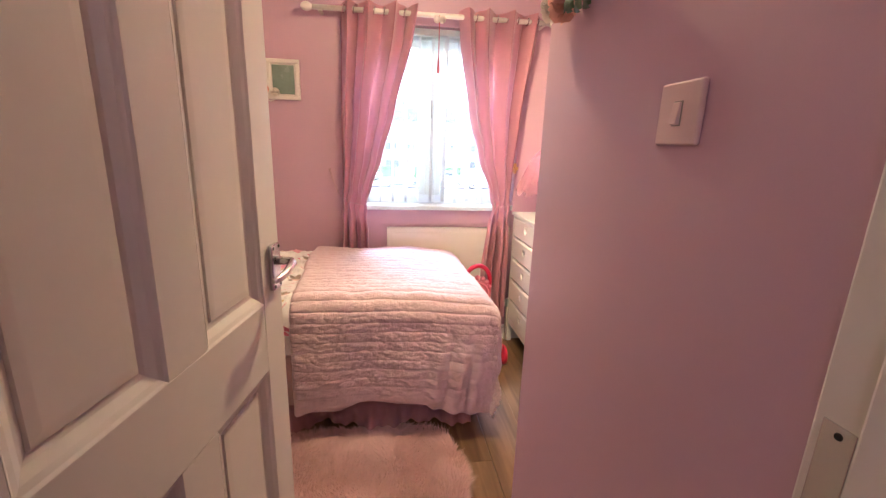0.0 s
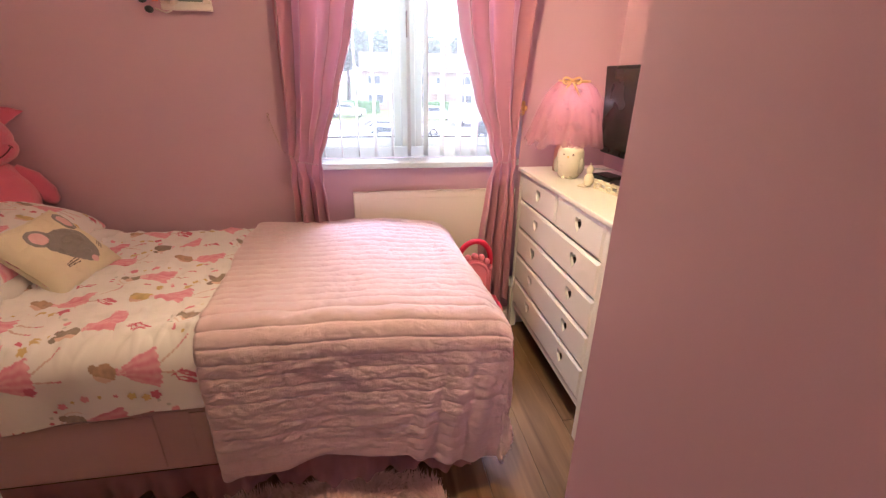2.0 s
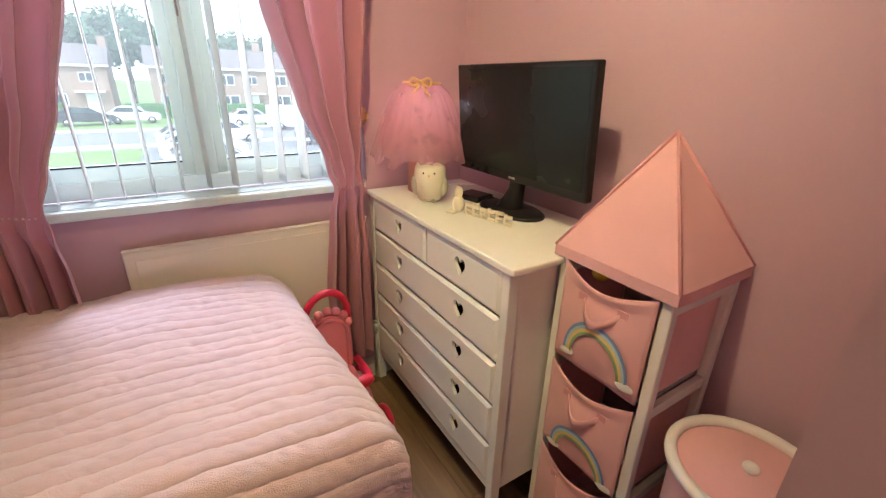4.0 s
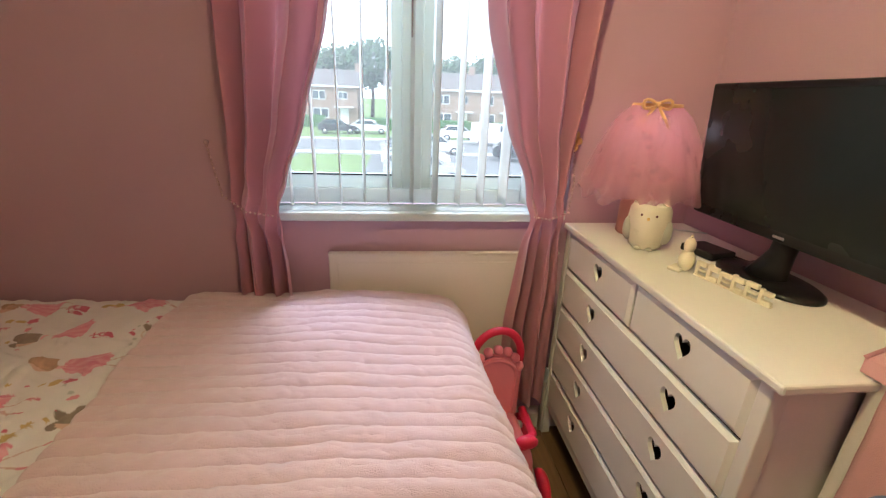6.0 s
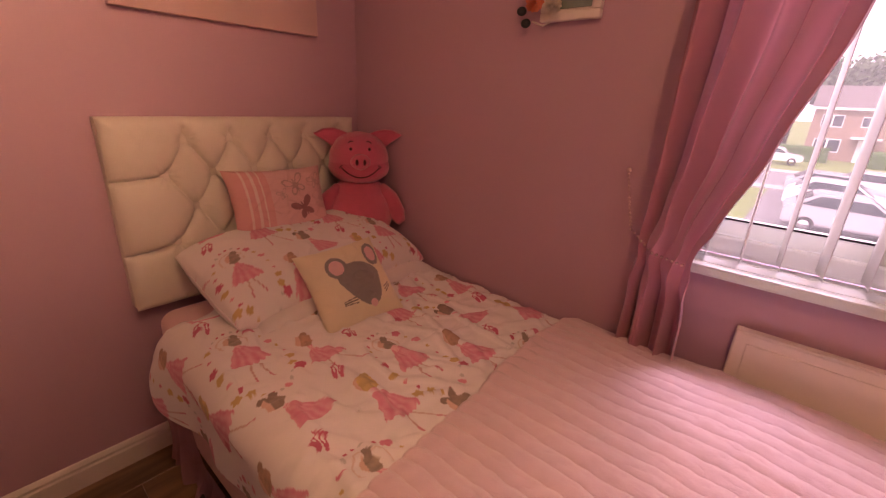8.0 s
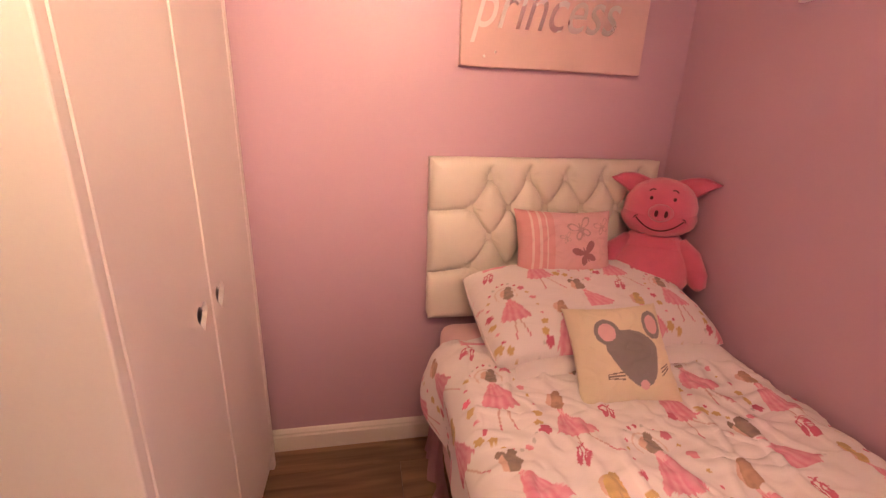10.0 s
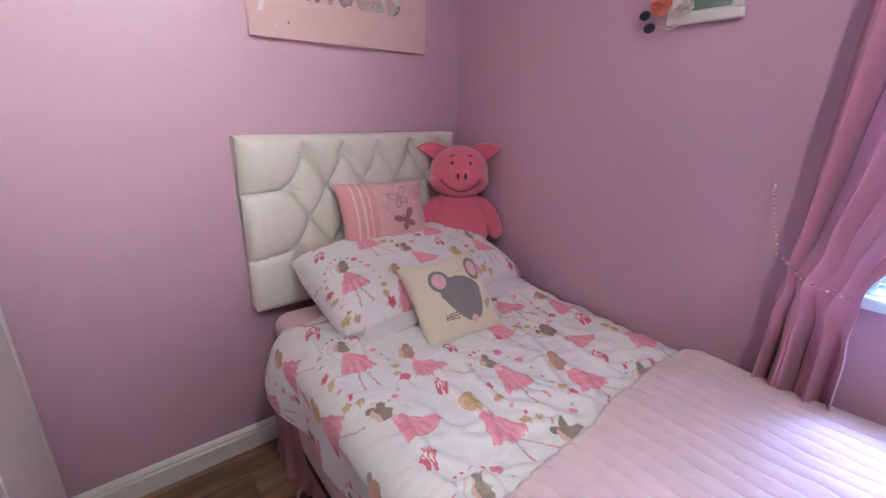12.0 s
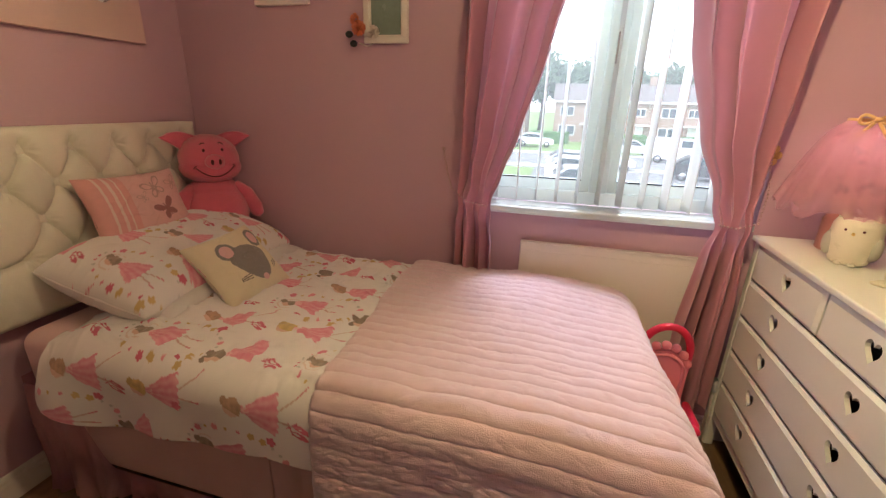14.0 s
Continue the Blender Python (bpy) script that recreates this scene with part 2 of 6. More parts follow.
M_CURTAIN = mat("pink_satin_curtain", (0.56, 0.26, 0.31), 0.34, var=0.08, scale=9, grain=500, bump=0.04, sheen=0.3, translucent=0.16)
M_BLIND = mat("white_blind_fabric", (0.86, 0.87, 0.84), 0.7, var=0.04, scale=20, grain=600, bump=0.04, translucent=0.4)
M_DIVAN = mat("pink_divan_fabric", (0.66, 0.44, 0.45), 0.85, var=0.08, scale=10, grain=700, bump=0.15, sheen=0.2)
M_SHEET = mat("pink_sheet", (0.80, 0.55, 0.57), 0.8, var=0.05, scale=12, grain=500, bump=0.1, sheen=0.2)
M_PRINT = mat("printed_cotton", (0.82, 0.77, 0.76), 0.8, var=0.05, scale=14, grain=600, bump=0.1, sheen=0.15, attribute="print")
M_THROW = mat("pink_plush_throw", (0.76, 0.56, 0.60), 0.9, var=0.10, scale=26, grain=420, bump=0.55, sheen=0.6)
M_LEATHER = mat("cream_faux_leather", (0.74, 0.70, 0.62), 0.38, var=0.04, scale=7, grain=260, bump=0.08)
M_TULLE = mat("pink_tulle", (0.78, 0.42, 0.50), 0.9, var=0.1, scale=25, grain=900, bump=0.0, sheen=0.3, translucent=0.4, see_through=0.45)
M_CHROME = mat("satin_chrome", (0.62, 0.62, 0.62), 0.22, metal=1.0, var=0.05, scale=30, grain=200, bump=0.01)
M_BLACKPL = mat("black_plastic", (0.012, 0.012, 0.013), 0.3, var=0.1, scale=12, grain=200, bump=0.01, spec=0.3)
M_SCREEN = mat("dark_glossy_screen", (0.012, 0.016, 0.015), 0.25, var=0.05, scale=3, grain=50, bump=0.0, spec=0.35)

# ---- plan ----
XL, XR, YB = -1.64, 1.265, 2.855      # left wall, right wall, window wall
XN, YN = 0.390, 1.305                 # wall beside the door and where it ends
YD = 0.455                            # room face of the door wall
H = 2.35
T = 0.11
WX0, WX1, WZ0, WZ1 = -0.30, 0.80, 0.957, 2.02   # window opening

s = "structure"
bm = box(XL - T, XL, YD - T, YB + 0.28, -0.05, H)
solid("wall_west", bm, M_WALL, "lilac pink painted wall behind the headboard", "wall", kind=s)
bm = box(XR, XR + T, YN - T, YB + 0.28, -0.05, H)
solid("wall_east", bm, M_WALL, "lilac pink painted wall behind the chest", "wall", kind=s)
bm = box(XL, WX0, YB, YB + 0.28, -0.05, H)
box(WX1, XR, YB, YB + 0.28, -0.05, H, bm=bm)
box(WX0, WX1, YB, YB + 0.28, -0.05, WZ0 - 0.03, bm=bm)
box(WX0, WX1, YB, YB + 0.28, WZ1, H, bm=bm)
solid("wall_north", bm, M_WALL, "lilac pink painted wall with the window opening", "wall", kind=s)
bm = box(XN, XR + T, YN - T, YN, -0.05, H)
solid("wall_return", bm, M_WALL, "lilac pink painted return wall", "wall", kind=s)
bm = box(XN, XN + T, YD - T, YN - T, -0.05, H)
solid("wall_beside_door", bm, M_WALL, "lilac pink painted wall with a light switch", "wall", kind=s)
bm = box(XL, -0.46, YD - T, YD, -0.05, H)
box(-0.46, XN, YD - T, YD, 2.05, H, bm=bm)
solid("wall_south", bm, M_WALL, "painted wall with the doorway", "wall", kind=s)
bm = box(XL - T, XR + T, -1.3, YB + 0.28, H, H + 0.1)
solid("ceiling", bm, M_CEIL, "plain white ceiling", "ceiling", kind=s)
# landing outside the door
bm = box(-1.3, -1.2, -1.2, YD - T, -0.05, H)
box(1.2, 1.3, -1.2, YD - T, -0.05, H, bm=bm)
box(-1.3, 1.3, -1.3, -1.2, -0.05, H, bm=bm)
box(XN + T, 1.2, YD - T, YD, -0.05, H, bm=bm)
solid("wall_landing", bm, M_WALL, "plain painted landing walls", "wall", kind=s)


# skirting boards with a moulded top
def skirting(name, a, b, side):
    """A moulded board from a to b along the wall; side is the way into the room."""
    a, b, side = Vector((*a, 0)), Vector((*b, 0)), Vector((*side, 0))
    prof = [(0, 0), (0.018, 0), (0.018, 0.070), (0.013, 0.077), (0.013, 0.086), (0.006, 0.096), (0.0, 0.101)]
    bmx = bmesh.new()
    rows = [[bmx.verts.new(e + side * o + Vector((0, 0, z))) for o, z in prof] for e in (a, b)]
    for i in range(len(prof)):
        j = (i + 1) % len(prof)
        bmx.faces.new((rows[0][i], rows[0][j], rows[1][j], rows[1][i]))
    bmx.faces.new(rows[0])
    bmx.faces.new(list(reversed(rows[1])))
    bmesh.ops.recalc_face_normals(bmx, faces=bmx.faces)
    solid(name, bmx, M_GLOSS, "white gloss moulded skirting board", "skirting", kind=s)


skirting("baseboard_west", (XL, YD), (XL, YB), (1, 0))
skirting("baseboard_north", (XL + 0.02, YB), (XR, YB), (0, -1))
skirting("baseboard_east", (XR, YN), (XR, YB - 0.02), (-1, 0))
skirting("baseboard_return", (XN, YN), (XR - 0.02, YN), (0, 1))
skirting("baseboard_door", (XN, YD + 0.03), (XN, YN), (-1, 0))

# ---- window ----
win = thing("window_1", (0.25, YB + 0.13, WZ0), "white plastic double casement window with vertical blinds", "window", kind=s)
FY0, FY1 = YB + 0.10, YB + 0.17
fz0 = WZ0 + 0.0
part("window_frame", box(WX0, WX0 + 0.07, FY0, FY1, fz0, WZ1, 0.006), M_UPVC, win)
part("window_frame", box(WX1 - 0.07, WX1, FY0, FY1, fz0, WZ1, 0.006), M_UPVC, win)
part("window_frame", box(WX0 + 0.07, WX1 - 0.07, FY0, FY1, fz0, fz0 + 0.055, 0.006), M_UPVC, win)
part("window_frame", box(WX0 + 0.07, WX1 - 0.07, FY0, FY1, WZ1 - 0.06, WZ1, 0.006), M_UPVC, win)
part("mullion", box(0.215, 0.285, FY0 - 0.012, FY1, fz0 + 0.055, WZ1 - 0.06, 0.006), M_UPVC, win)
for x0, x1 in ((WX0 + 0.07, 0.215), (0.285, WX1 - 0.07)):
    sash = part("sash", box(x0, x0 + 0.035, FY0 + 0.01, FY1 - 0.01, fz0 + 0.055, WZ1 - 0.06, 0.004), M_UPVC, win)
    bm = box(x1 - 0.035, x1, FY0 + 0.01, FY1 - 0.01, fz0 + 0.055, WZ1 - 0.06, 0.004)
    box(x0 + 0.035, x1 - 0.035, FY0 + 0.01, FY1 - 0.01, fz0 + 0.055, fz0 + 0.10, 0.004, bm=bm)
    box(x0 + 0.035, x1 - 0.035, FY0 + 0.01, FY1 - 0.01, WZ1 - 0.10, WZ1 - 0.06, 0.004, bm=bm)
    part("sash_rail", bm, M_UPVC, win)
    gasket = box(x0 + 0.035, x1 - 0.035, FY0 + 0.006, FY0 + 0.012, fz0 + 0.10, fz0 + 0.105)
    part("gasket", gasket, M_BLACKPL, win)
    pane = part("pane", box(x0 + 0.036, x1 - 0.036, FY0 + 0.03, FY0 + 0.036, fz0 + 0.102, WZ1 - 0.102), glass_mat("window_glass", glare=0.055), win)
    pane.visible_shadow = False
bm = box(0.243, 0.257, FY0 - 0.032, FY0 - 0.012, 1.50, 1.61, 0.005)
part("window_handle", bm, M_CHROME, win, "small window handle")
bm = box(WX0 + 0.02, WX1 - 0.02, YB - 0.035, YB, WZ0 - 0.03, WZ0, 0.008)
box(WX0, WX1, YB, FY0, WZ0 - 0.03, WZ0, bm=bm)
part("window_sill", bm, M_UPVC, win, "white window board")

# vertical blind
blind = thing("vertical_blind", (0.25, YB + 0.05, 2.0), "white fabric vertical blind, slats turned open", "blind")
part("headrail", box(WX0 + 0.01, WX1 - 0.01, YB + 0.03, YB + 0.075, 1.975, 2.012, 0.004), M_UPVC, blind)


slat_mesh = None
SLAT_TOP, SLAT_BOT = 1.972, WZ0 + 0.012
for i in range(13):
    x = WX0 + 0.06 + i * 0.0815
    if slat_mesh is None:
        b = grid(6, 30, lambda u, v: Vector((0.005 * math.sin(math.pi * u), (u - 0.5) * 0.085, -v * (SLAT_TOP - SLAT_BOT))))
        slat_mesh = part("slat", thicken(b, 0.0012), M_BLIND, blind)
        ob = slat_mesh
    else:
        ob = new("slat", slat_mesh.data)
        ob.parent = blind
        ob.matrix_parent_inverse = Matrix.Translation(-ROOT_AT[blind])
    ob.matrix_basis = pose(x, YB + 0.052, SLAT_TOP, 0, 0, 7 + 2.5 * math.sin(i * 2.1))
for yy in (YB + 0.014, YB + 0.09):
    links = [(WX0 + 0.06 + 0.0815 * k / 6, yy, SLAT_BOT + 0.006 - 0.006 * abs(math.sin(math.pi * k / 6))) for k in range(73)]
    part("bead_chain", tube(links, 0.0008, 4), M_UPVC, blind)

# ---- radiator ----
rad = thing("radiator", (0.33, YB, 0.25), "cream enamelled panel radiator below the window", "radiator")
RX0, RX1, RZ0, RZ1 = -0.035, 0.78, 0.24, 0.81
bm = box(RX0, RX1, YB - 0.04, YB - 0.022, RZ0, RZ1, 0.005)
box(RX0 + 0.03, RX1 - 0.03, YB - 0.044, YB - 0.04, RZ0 + 0.03, RZ1 - 0.028, 0.002, bm=bm)
part("panel", bm, M_RAD, rad)
part("top_grille", box(RX0, RX1, YB - 0.045, YB - 0.018, RZ1, RZ1 + 0.006, 0.002), M_RAD, rad)
part("bracket", box(RX0 + 0.1, RX0 + 0.14, YB - 0.022, YB, RZ0 + 0.1, RZ1 - 0.1), M_RAD, rad)
part("bracket", box(RX1 - 0.14, RX1 - 0.1, YB - 0.022, YB, RZ0 + 0.1, RZ1 - 0.1), M_RAD, rad)
part("pipe", tube([(RX1 + 0.02, YB - 0.03, 0.0), (RX1 + 0.02, YB - 0.03, 0.27), (RX1 - 0.01, YB - 0.03, 0.28)], 0.0075), M_RAD, rad)
part("valve", lathe([(0.012, 0), (0.016, 0.01), (0.016, 0.05), (0.01, 0.06)], pose(RX1 + 0.02, YB - 0.03, 0.25), 16), M_UPVC, rad)

# ---- curtains ----
pole = thing("curtain_pole", (0.22, YB - 0.08, 2.055), "white wooden curtain pole with ball ends", "curtain pole")
part("pole", tube([(-0.44, YB - 0.08, 2.055), (0.92, YB - 0.08, 2.055)], 0.014, 16), M_GLOSS, pole)
for x, d in ((-0.44, -1), (0.92, 1)):
    part("finial", ball((x + d * 0.03, YB - 0.08, 2.055), (0.032, 0.024, 0.024)), M_GLOSS, pole)
for x in (-0.40, 0.885):
    part("bracket", box(x - 0.01, x + 0.01, YB - 0.085, YB, 2.035, 2.05, 0.003), M_GLOSS, pole)


def lerp_table(table, z):
    for (z0, a), (z1, b) in zip(table, table[1:]):
        if z >= z1:
            t = min(1.0, max(0.0, (z - z0) / (z1 - z0)))
            t = t * t * (3 - 2 * t) * 0.4 + t * 0.6
            return a + (b - a) * t
    return table[-1][1]


def curtain(label, outer, inner, folds, zb, phase, lean):
    """An eyelet curtain held by a tieback: outer and inner are tables of (height, x)."""
    top = 2.095

    def fn(u, v):
        z = top + (zb - top) * v
        xo, xi = lerp_table(outer, z), lerp_table(inner, z)
        w = abs(xi - xo)
        tie = math.exp(-((z - 0.965) / 0.10) ** 2)
        amp = 0.050 * min(1.0, w / 0.30) * (1 - 0.62 * tie) + 0.006
        ph = (u + 0.06 * math.sin(5 * u + phase)) * folds * 2 * math.pi + phase
        wob = 0.5 * math.sin(3.1 * z + 2 * u) + 0.35 * math.sin(7 * z + 9 * u)
        y = YB - 0.088 + amp * math.sin(ph + 0.35 * wob) + 0.010 * math.sin(2.3 * ph + z * 2.0) * (1 - tie) - 0.02 * tie
        x = xo + (xi - xo) * (u + 0.018 * math.sin(2 * ph))
        # cloth bellies over the tieback and creases run into it
        y -= 0.03 * math.exp(-((z - 1.10) / 0.09) ** 2) * u
        x += 0.006 * math.sin(40 * z + 8 * u) * tie
        y += 0.055 * (1 - smoothstep(0.0, 0.16, u))
        return Vector((x, min(y, YB - 0.012), z))

    root = thing("curtain", ((outer[0][1] + inner[0][1]) / 2, YB - 0.08, 2.1), label, "curtain", "pair of curtains")
    part("cloth", grid(170, 120, fn), M_CURTAIN, root)
    for k in range(folds * 2):
        u = (k + 0.5) / (folds * 2)
        x = outer[0][1] + (inner[0][1] - outer[0][1]) * u
        part("eyelet", tube([(x + 0.004 * math.sin(a), YB - 0.08 + 0.021 * math.cos(a), 2.055 + 0.021 * math.sin(a)) for a in [2 * math.pi * j / 16 for j in range(16)]], 0.0035, 6, closed=True), M_CHROME, root)
    return root


curtain("long pink satin eyelet curtain tied back beside the bed", [(2.1, -0.30), (1.5, -0.312), (1.0, -0.31), (0.6, -0.325), (0.2, -0.335)],
        [(2.1, 0.150), (1.95, 0.128), (1.52, 0.018), (1.25, -0.060), (1.08, -0.120), (0.965, -0.158), (0.80, -0.145), (0.2, -0.13)], 4, 0.16, 0.4, 0)
curtain("long pink satin eyelet curtain tied back beside the chest", [(2.1, 0.88), (1.5, 0.80), (1.1, 0.765), (0.965, 0.755), (0.7, 0.775), (0.2, 0.775)],
        [(2.1, 0.392), (1.95, 0.405), (1.55, 0.470), (1.25, 0.545), (1.08, 0.605), (0.965, 0.635), (0.80, 0.615), (0.55, 0.59), (0.2, 0.60)], 4, 0.20, 1.1, 0)

# ---- door ----
HINGE, ANG = Vector((-0.401, 0.455, 0)), 9.4
dd = Vector((math.sin(radians(ANG)), math.cos(radians(ANG)), 0))     # along the door, away from the hinge
DM = Matrix(((dd.x, 0, dd.y, HINGE.x), (dd.y, 0, -dd.x, HINGE.y), (0, 1, 0, 0), (0, 0, 0, 1)))  # u along, v up, w out of the seen face
DW, DH, DT = 0.703, 1.98, 0.035
door = thing("door_1", tuple(HINGE), "open white gloss panelled door with a chrome lever handle", "door", kind=s)


def dbox(u0, u1, v0, v1, w0, w1, bevel=0.0):
    b = box(u0, u1, v0, v1, w0, w1, bevel)
    bmesh.ops.transform(b, matrix=DM, verts=b.verts)
    bmesh.ops.recalc_face_normals(b, faces=b.faces)
    return b


PANELS = [(0.082, 0.302, 0.985, 1.86), (0.402, 0.612, 0.985, 1.86), (0.082, 0.302, 0.20, 0.825), (0.402, 0.612, 0.20, 0.825)]
for u0, u1, v0, v1 in ((0, 0.082, 0, DH), (0.612, DW, 0, DH), (0.302, 0.402, 0.20, 0.825), (0.302, 0.402, 0.985, 1.86)):
    part("stile", dbox(u0, u1, v0, v1, -DT, 0, 0.0015), M_GLOSS, door)
for v0, v1 in ((0, 0.20), (0.825, 0.985), (1.86, DH)):
    part("rail", dbox(0.082, 0.612, v0, v1, -DT, 0, 0.0015), M_GLOSS, door)
for u0, u1, v0, v1 in PANELS:
    b = bmesh.new()
    steps = [(0.0, 0.0), (0.004, -0.003), (0.012, -0.006), (0.024, -0.014), (0.034, -0.017), (0.036, -0.013), (0.050, -0.012)]
    loops = []
    for o, w in steps:
        loops.append([b.verts.new(DM @ Vector(q)) for q in ((u0 + o, v0 + o, w), (u1 - o, v0 + o, w), (u1 - o, v1 - o, w), (u0 + o, v1 - o, w))])
    for a, c in zip(loops, loops[1:]):
        for k in range(4):
            b.faces.new((a[k], a[(k + 1) % 4], c[(k + 1) % 4], c[k]))
    b.faces.new(loops[-1])
    back = [b.verts.new(DM @ Vector(q)) for q in ((u0, v0, -0.025), (u1, v0, -0.025), (u1, v1, -0.025), (u0, v1, -0.025))]
    b.faces.new(list(reversed(back)))
    bmesh.ops.recalc_face_normals(b, faces=b.faces)
    part("panel", b, M_GLOSS, door)
hd = part("door_handle", dbox(0.645, 0.687, 1.005, 1.110, 0, 0.011, 0.003), M_CHROME, door, "satin chrome lever handle on a plate")
lev = [DM @ Vector(q) for q in ((0.664, 1.072, 0.011), (0.664, 1.072, 0.030), (0.664, 1.072, 0.046), (0.655, 1.071, 0.052), (0.63, 1.066, 0.054), (0.60, 1.060, 0.055), (0.575, 1.057, 0.052), (0.562, 1.056, 0.048))]
part("lever", tube(lev, [0.010, 0.009, 0.0085, 0.0085, 0.0085, 0.008, 0.0075, 0.005], 12), M_CHROME, hd)
for u in (0.652, 0.680):
    for v in (1.013, 1.102):
        part("screw", lathe([(0.004, 0), (0.004, 0.0012), (0.002, 0.002)], DM @ Matrix.Translation((u, v, 0.0105)), 10), M_BLACKPL, hd)
part("latch", dbox(DW - 0.001, DW + 0.002, 1.03, 1.10, -0.028, -0.008), M_CHROME, door)
for v in (0.25, 1.72):
    part("hinge", dbox(-0.012, 0.0, v, v + 0.08, -0.01, 0.004, 0.002), M_CHROME, door)

# door frame
fr = thing("door_frame", (0, YD - 0.05, 0), "white gloss door lining with architraves", "door frame", kind=s)
part("jamb", box(-0.46, -0.43, YD - T, YD, 0, 2.02), M_GLOSS, fr)
part("jamb", box(0.372, XN - 0.002, YD - T, YD + 0.006, 0, 2.02, 0.003), M_GLOSS, fr)
part("door_stop", box(0.357, 0.372, YD - T, YD - 0.042, 0, 2.02, 0.003), M_GLOSS, fr)
part("head", box(-0.46, XN - 0.002, YD - T, YD, 2.02, 2.05), M_GLOSS, fr)
part("architrave", box(-0.52, -0.43, YD, YD + 0.014, 0, 2.07, 0.004), M_GLOSS, fr)
part("architrave", box(-0.52, -0.44, YD - T - 0.016, YD - T - 0.002, 0, 2.08, 0.004), M_GLOSS, fr)
part("architrave", box(0.33, 0.42, YD - T - 0.016, YD - T - 0.002, 0, 2.08, 0.004), M_GLOSS, fr)
kp = part("strike_plate", box(0.3705, 0.373, YD - 0.034, YD - 0.004, 1.00, 1.10, 0.0008), M_CHROME, fr, "worn brass latch keep")
part("screw_head", lathe([(0.004, 0), (0.003, 0.0015)], pose(0.3705, YD - 0.02, 1.09, 0, -90, 0), 10), M_BLACKPL, kp)

# light switch on the wall beside the door
sw = thing("light_switch", (XN, 0.741, 1.390), "single pale rose light switch plate on the wall", "light switch")
M_SWITCH = mat("rose_switch_plate", (0.70, 0.52, 0.52), 0.3, var=0.02, bump=0.01)
part("plate", box(XN - 0.009, XN, 0.697, 0.785, 1.346, 1.434, 0.003), M_SWITCH, sw)
part("rocker", box(-0.004, 0.004, -0.0075, 0.0075, -0.0155, 0.0155, 0.0015, m=pose(XN - 0.0105, 0.741, 1.390, 0, 7, 0)), M_SWITCH, sw)
# flat grey rim: the shade in the gap round the rocker, put into colour
part("rocker_surround", box(XN - 0.0098, XN - 0.0085, 0.7315, 0.7505, 1.3725, 1.4075, 0.0005), mat("grey_recess_shade", (0.3, 0.26, 0.25), 0.5), sw)

# ---- bed ----
BX0, BX1, BY0, BY1 = -1.565, 0.385, 1.905, 2.815
base = thing("divan_bed", (-0.6, 2.36, 0), "single divan bed with pink fabric base and mattress", "bed")
part("base", box(BX0, BX1, BY0, BY1, 0.155, 0.40, 0.012), M_DIVAN, base)
part("drawer_front", box(-1.30, -0.62, BY0 - 0.006, BY0, 0.175, 0.385, 0.003), M_DIVAN, base)
part("drawer_front", box(-0.52, 0.26, BY0 - 0.006, BY0, 0.175, 0.385, 0.003), M_DIVAN, base)
for x in (BX0 + 0.12, -0.6, BX1 - 0.12):
    for y in (BY0 + 0.1, BY1 - 0.1):
        part("castor", lathe([(0.022, 0), (0.025, 0.02), (0.02, 0.05), (0.02, 0.156)], pose(x, y, 0), 14), M_BLACKPL, base)
part("mattress", box(BX0 + 0.01, BX1 - 0.005, BY0 + 0.004, BY1, 0.40, 0.615, 0.05, 4), M_SHEET, base, "mattress under a pink fitted sheet", smooth=True)


def tulle_fn(u, v):
    x = BX0 + 0.02 + u * (BX1 - BX0 - 0.04)
    ph = u * 95
    out = 0.008 + 0.014 * v * (1 + math.sin(ph) + 0.6 * math.sin(ph * 2.3 + 1)) + 0.03 * v * noise.noise((x * 6, 0, v * 2))
    zl = 0.06 + 0.07 * noise.noise((x * 5, 3.1, 0)) + (-0.03 if x < -1.25 else 0.03)
    zt = 0.175 + 0.27 * (1 - smoothstep(-1.40, -1.22, x))
    return Vector((x, BY0 - 0.008 - out, zt + (max(0.012, zl - 0.03) - zt) * v))


val = thing("bed_valance", (-0.6, BY0, 0.4), "sheer pink tulle frill hanging round the bed base", "valance")
part("frill", grid(420, 14, tulle_fn), M_TULLE, val)
part("end_frill", grid(14, 10, lambda u, v: Vector((BX0 - 0.012 + 0.012 * math.sin(u * 30) * v, BY0 + u * 0.25, 0.45 - 0.42 * v))), M_TULLE, val)

# tufted headboard
HBY0, HBY1, HBZ0, HBZ1 = 1.868, 2.772, 0.620, 1.245
BUT = []
for k in range(5):
    BUT.append((2.095 + k * 0.150, 1.175))
for k in range(6):
    BUT.append((2.025 + k * 0.150, 1.058))
for k in range(5):
    BUT.append((2.105 + k * 0.150, 0.945))
for k in range(6):
    BUT.append((2.030 + k * 0.150, 0.825))
FOLDS = []
for a in BUT:
    for b in BUT:
        if a[1] > b[1] and a[1] - b[1] < 0.14 and abs(a[0] - b[0]) < 0.10:
            FOLDS.append((a, b))
FOLDS += [((HBY0, 1.050), (2.025, 1.058)), ((HBY0, 0.808), (2.030, 0.825)), ((2.775, 1.058), (HBY1, 1.05)), ((2.78, 0.825), (HBY1, 0.81))]
for k in range(5):
    FOLDS.append(((2.095 + k * 0.150, 1.175), (2.095 + k * 0.150, 1.21)))


def seg_dist(py, pz, a, b):
    dy, dz = b[0] - a[0], b[1] - a[1]
    t = max(0.0, min(1.0, ((py - a[0]) * dy + (pz - a[1]) * dz) / (dy * dy + dz * dz)))
    return math.hypot(py - a[0] - t * dy, pz - a[1] - t * dz)


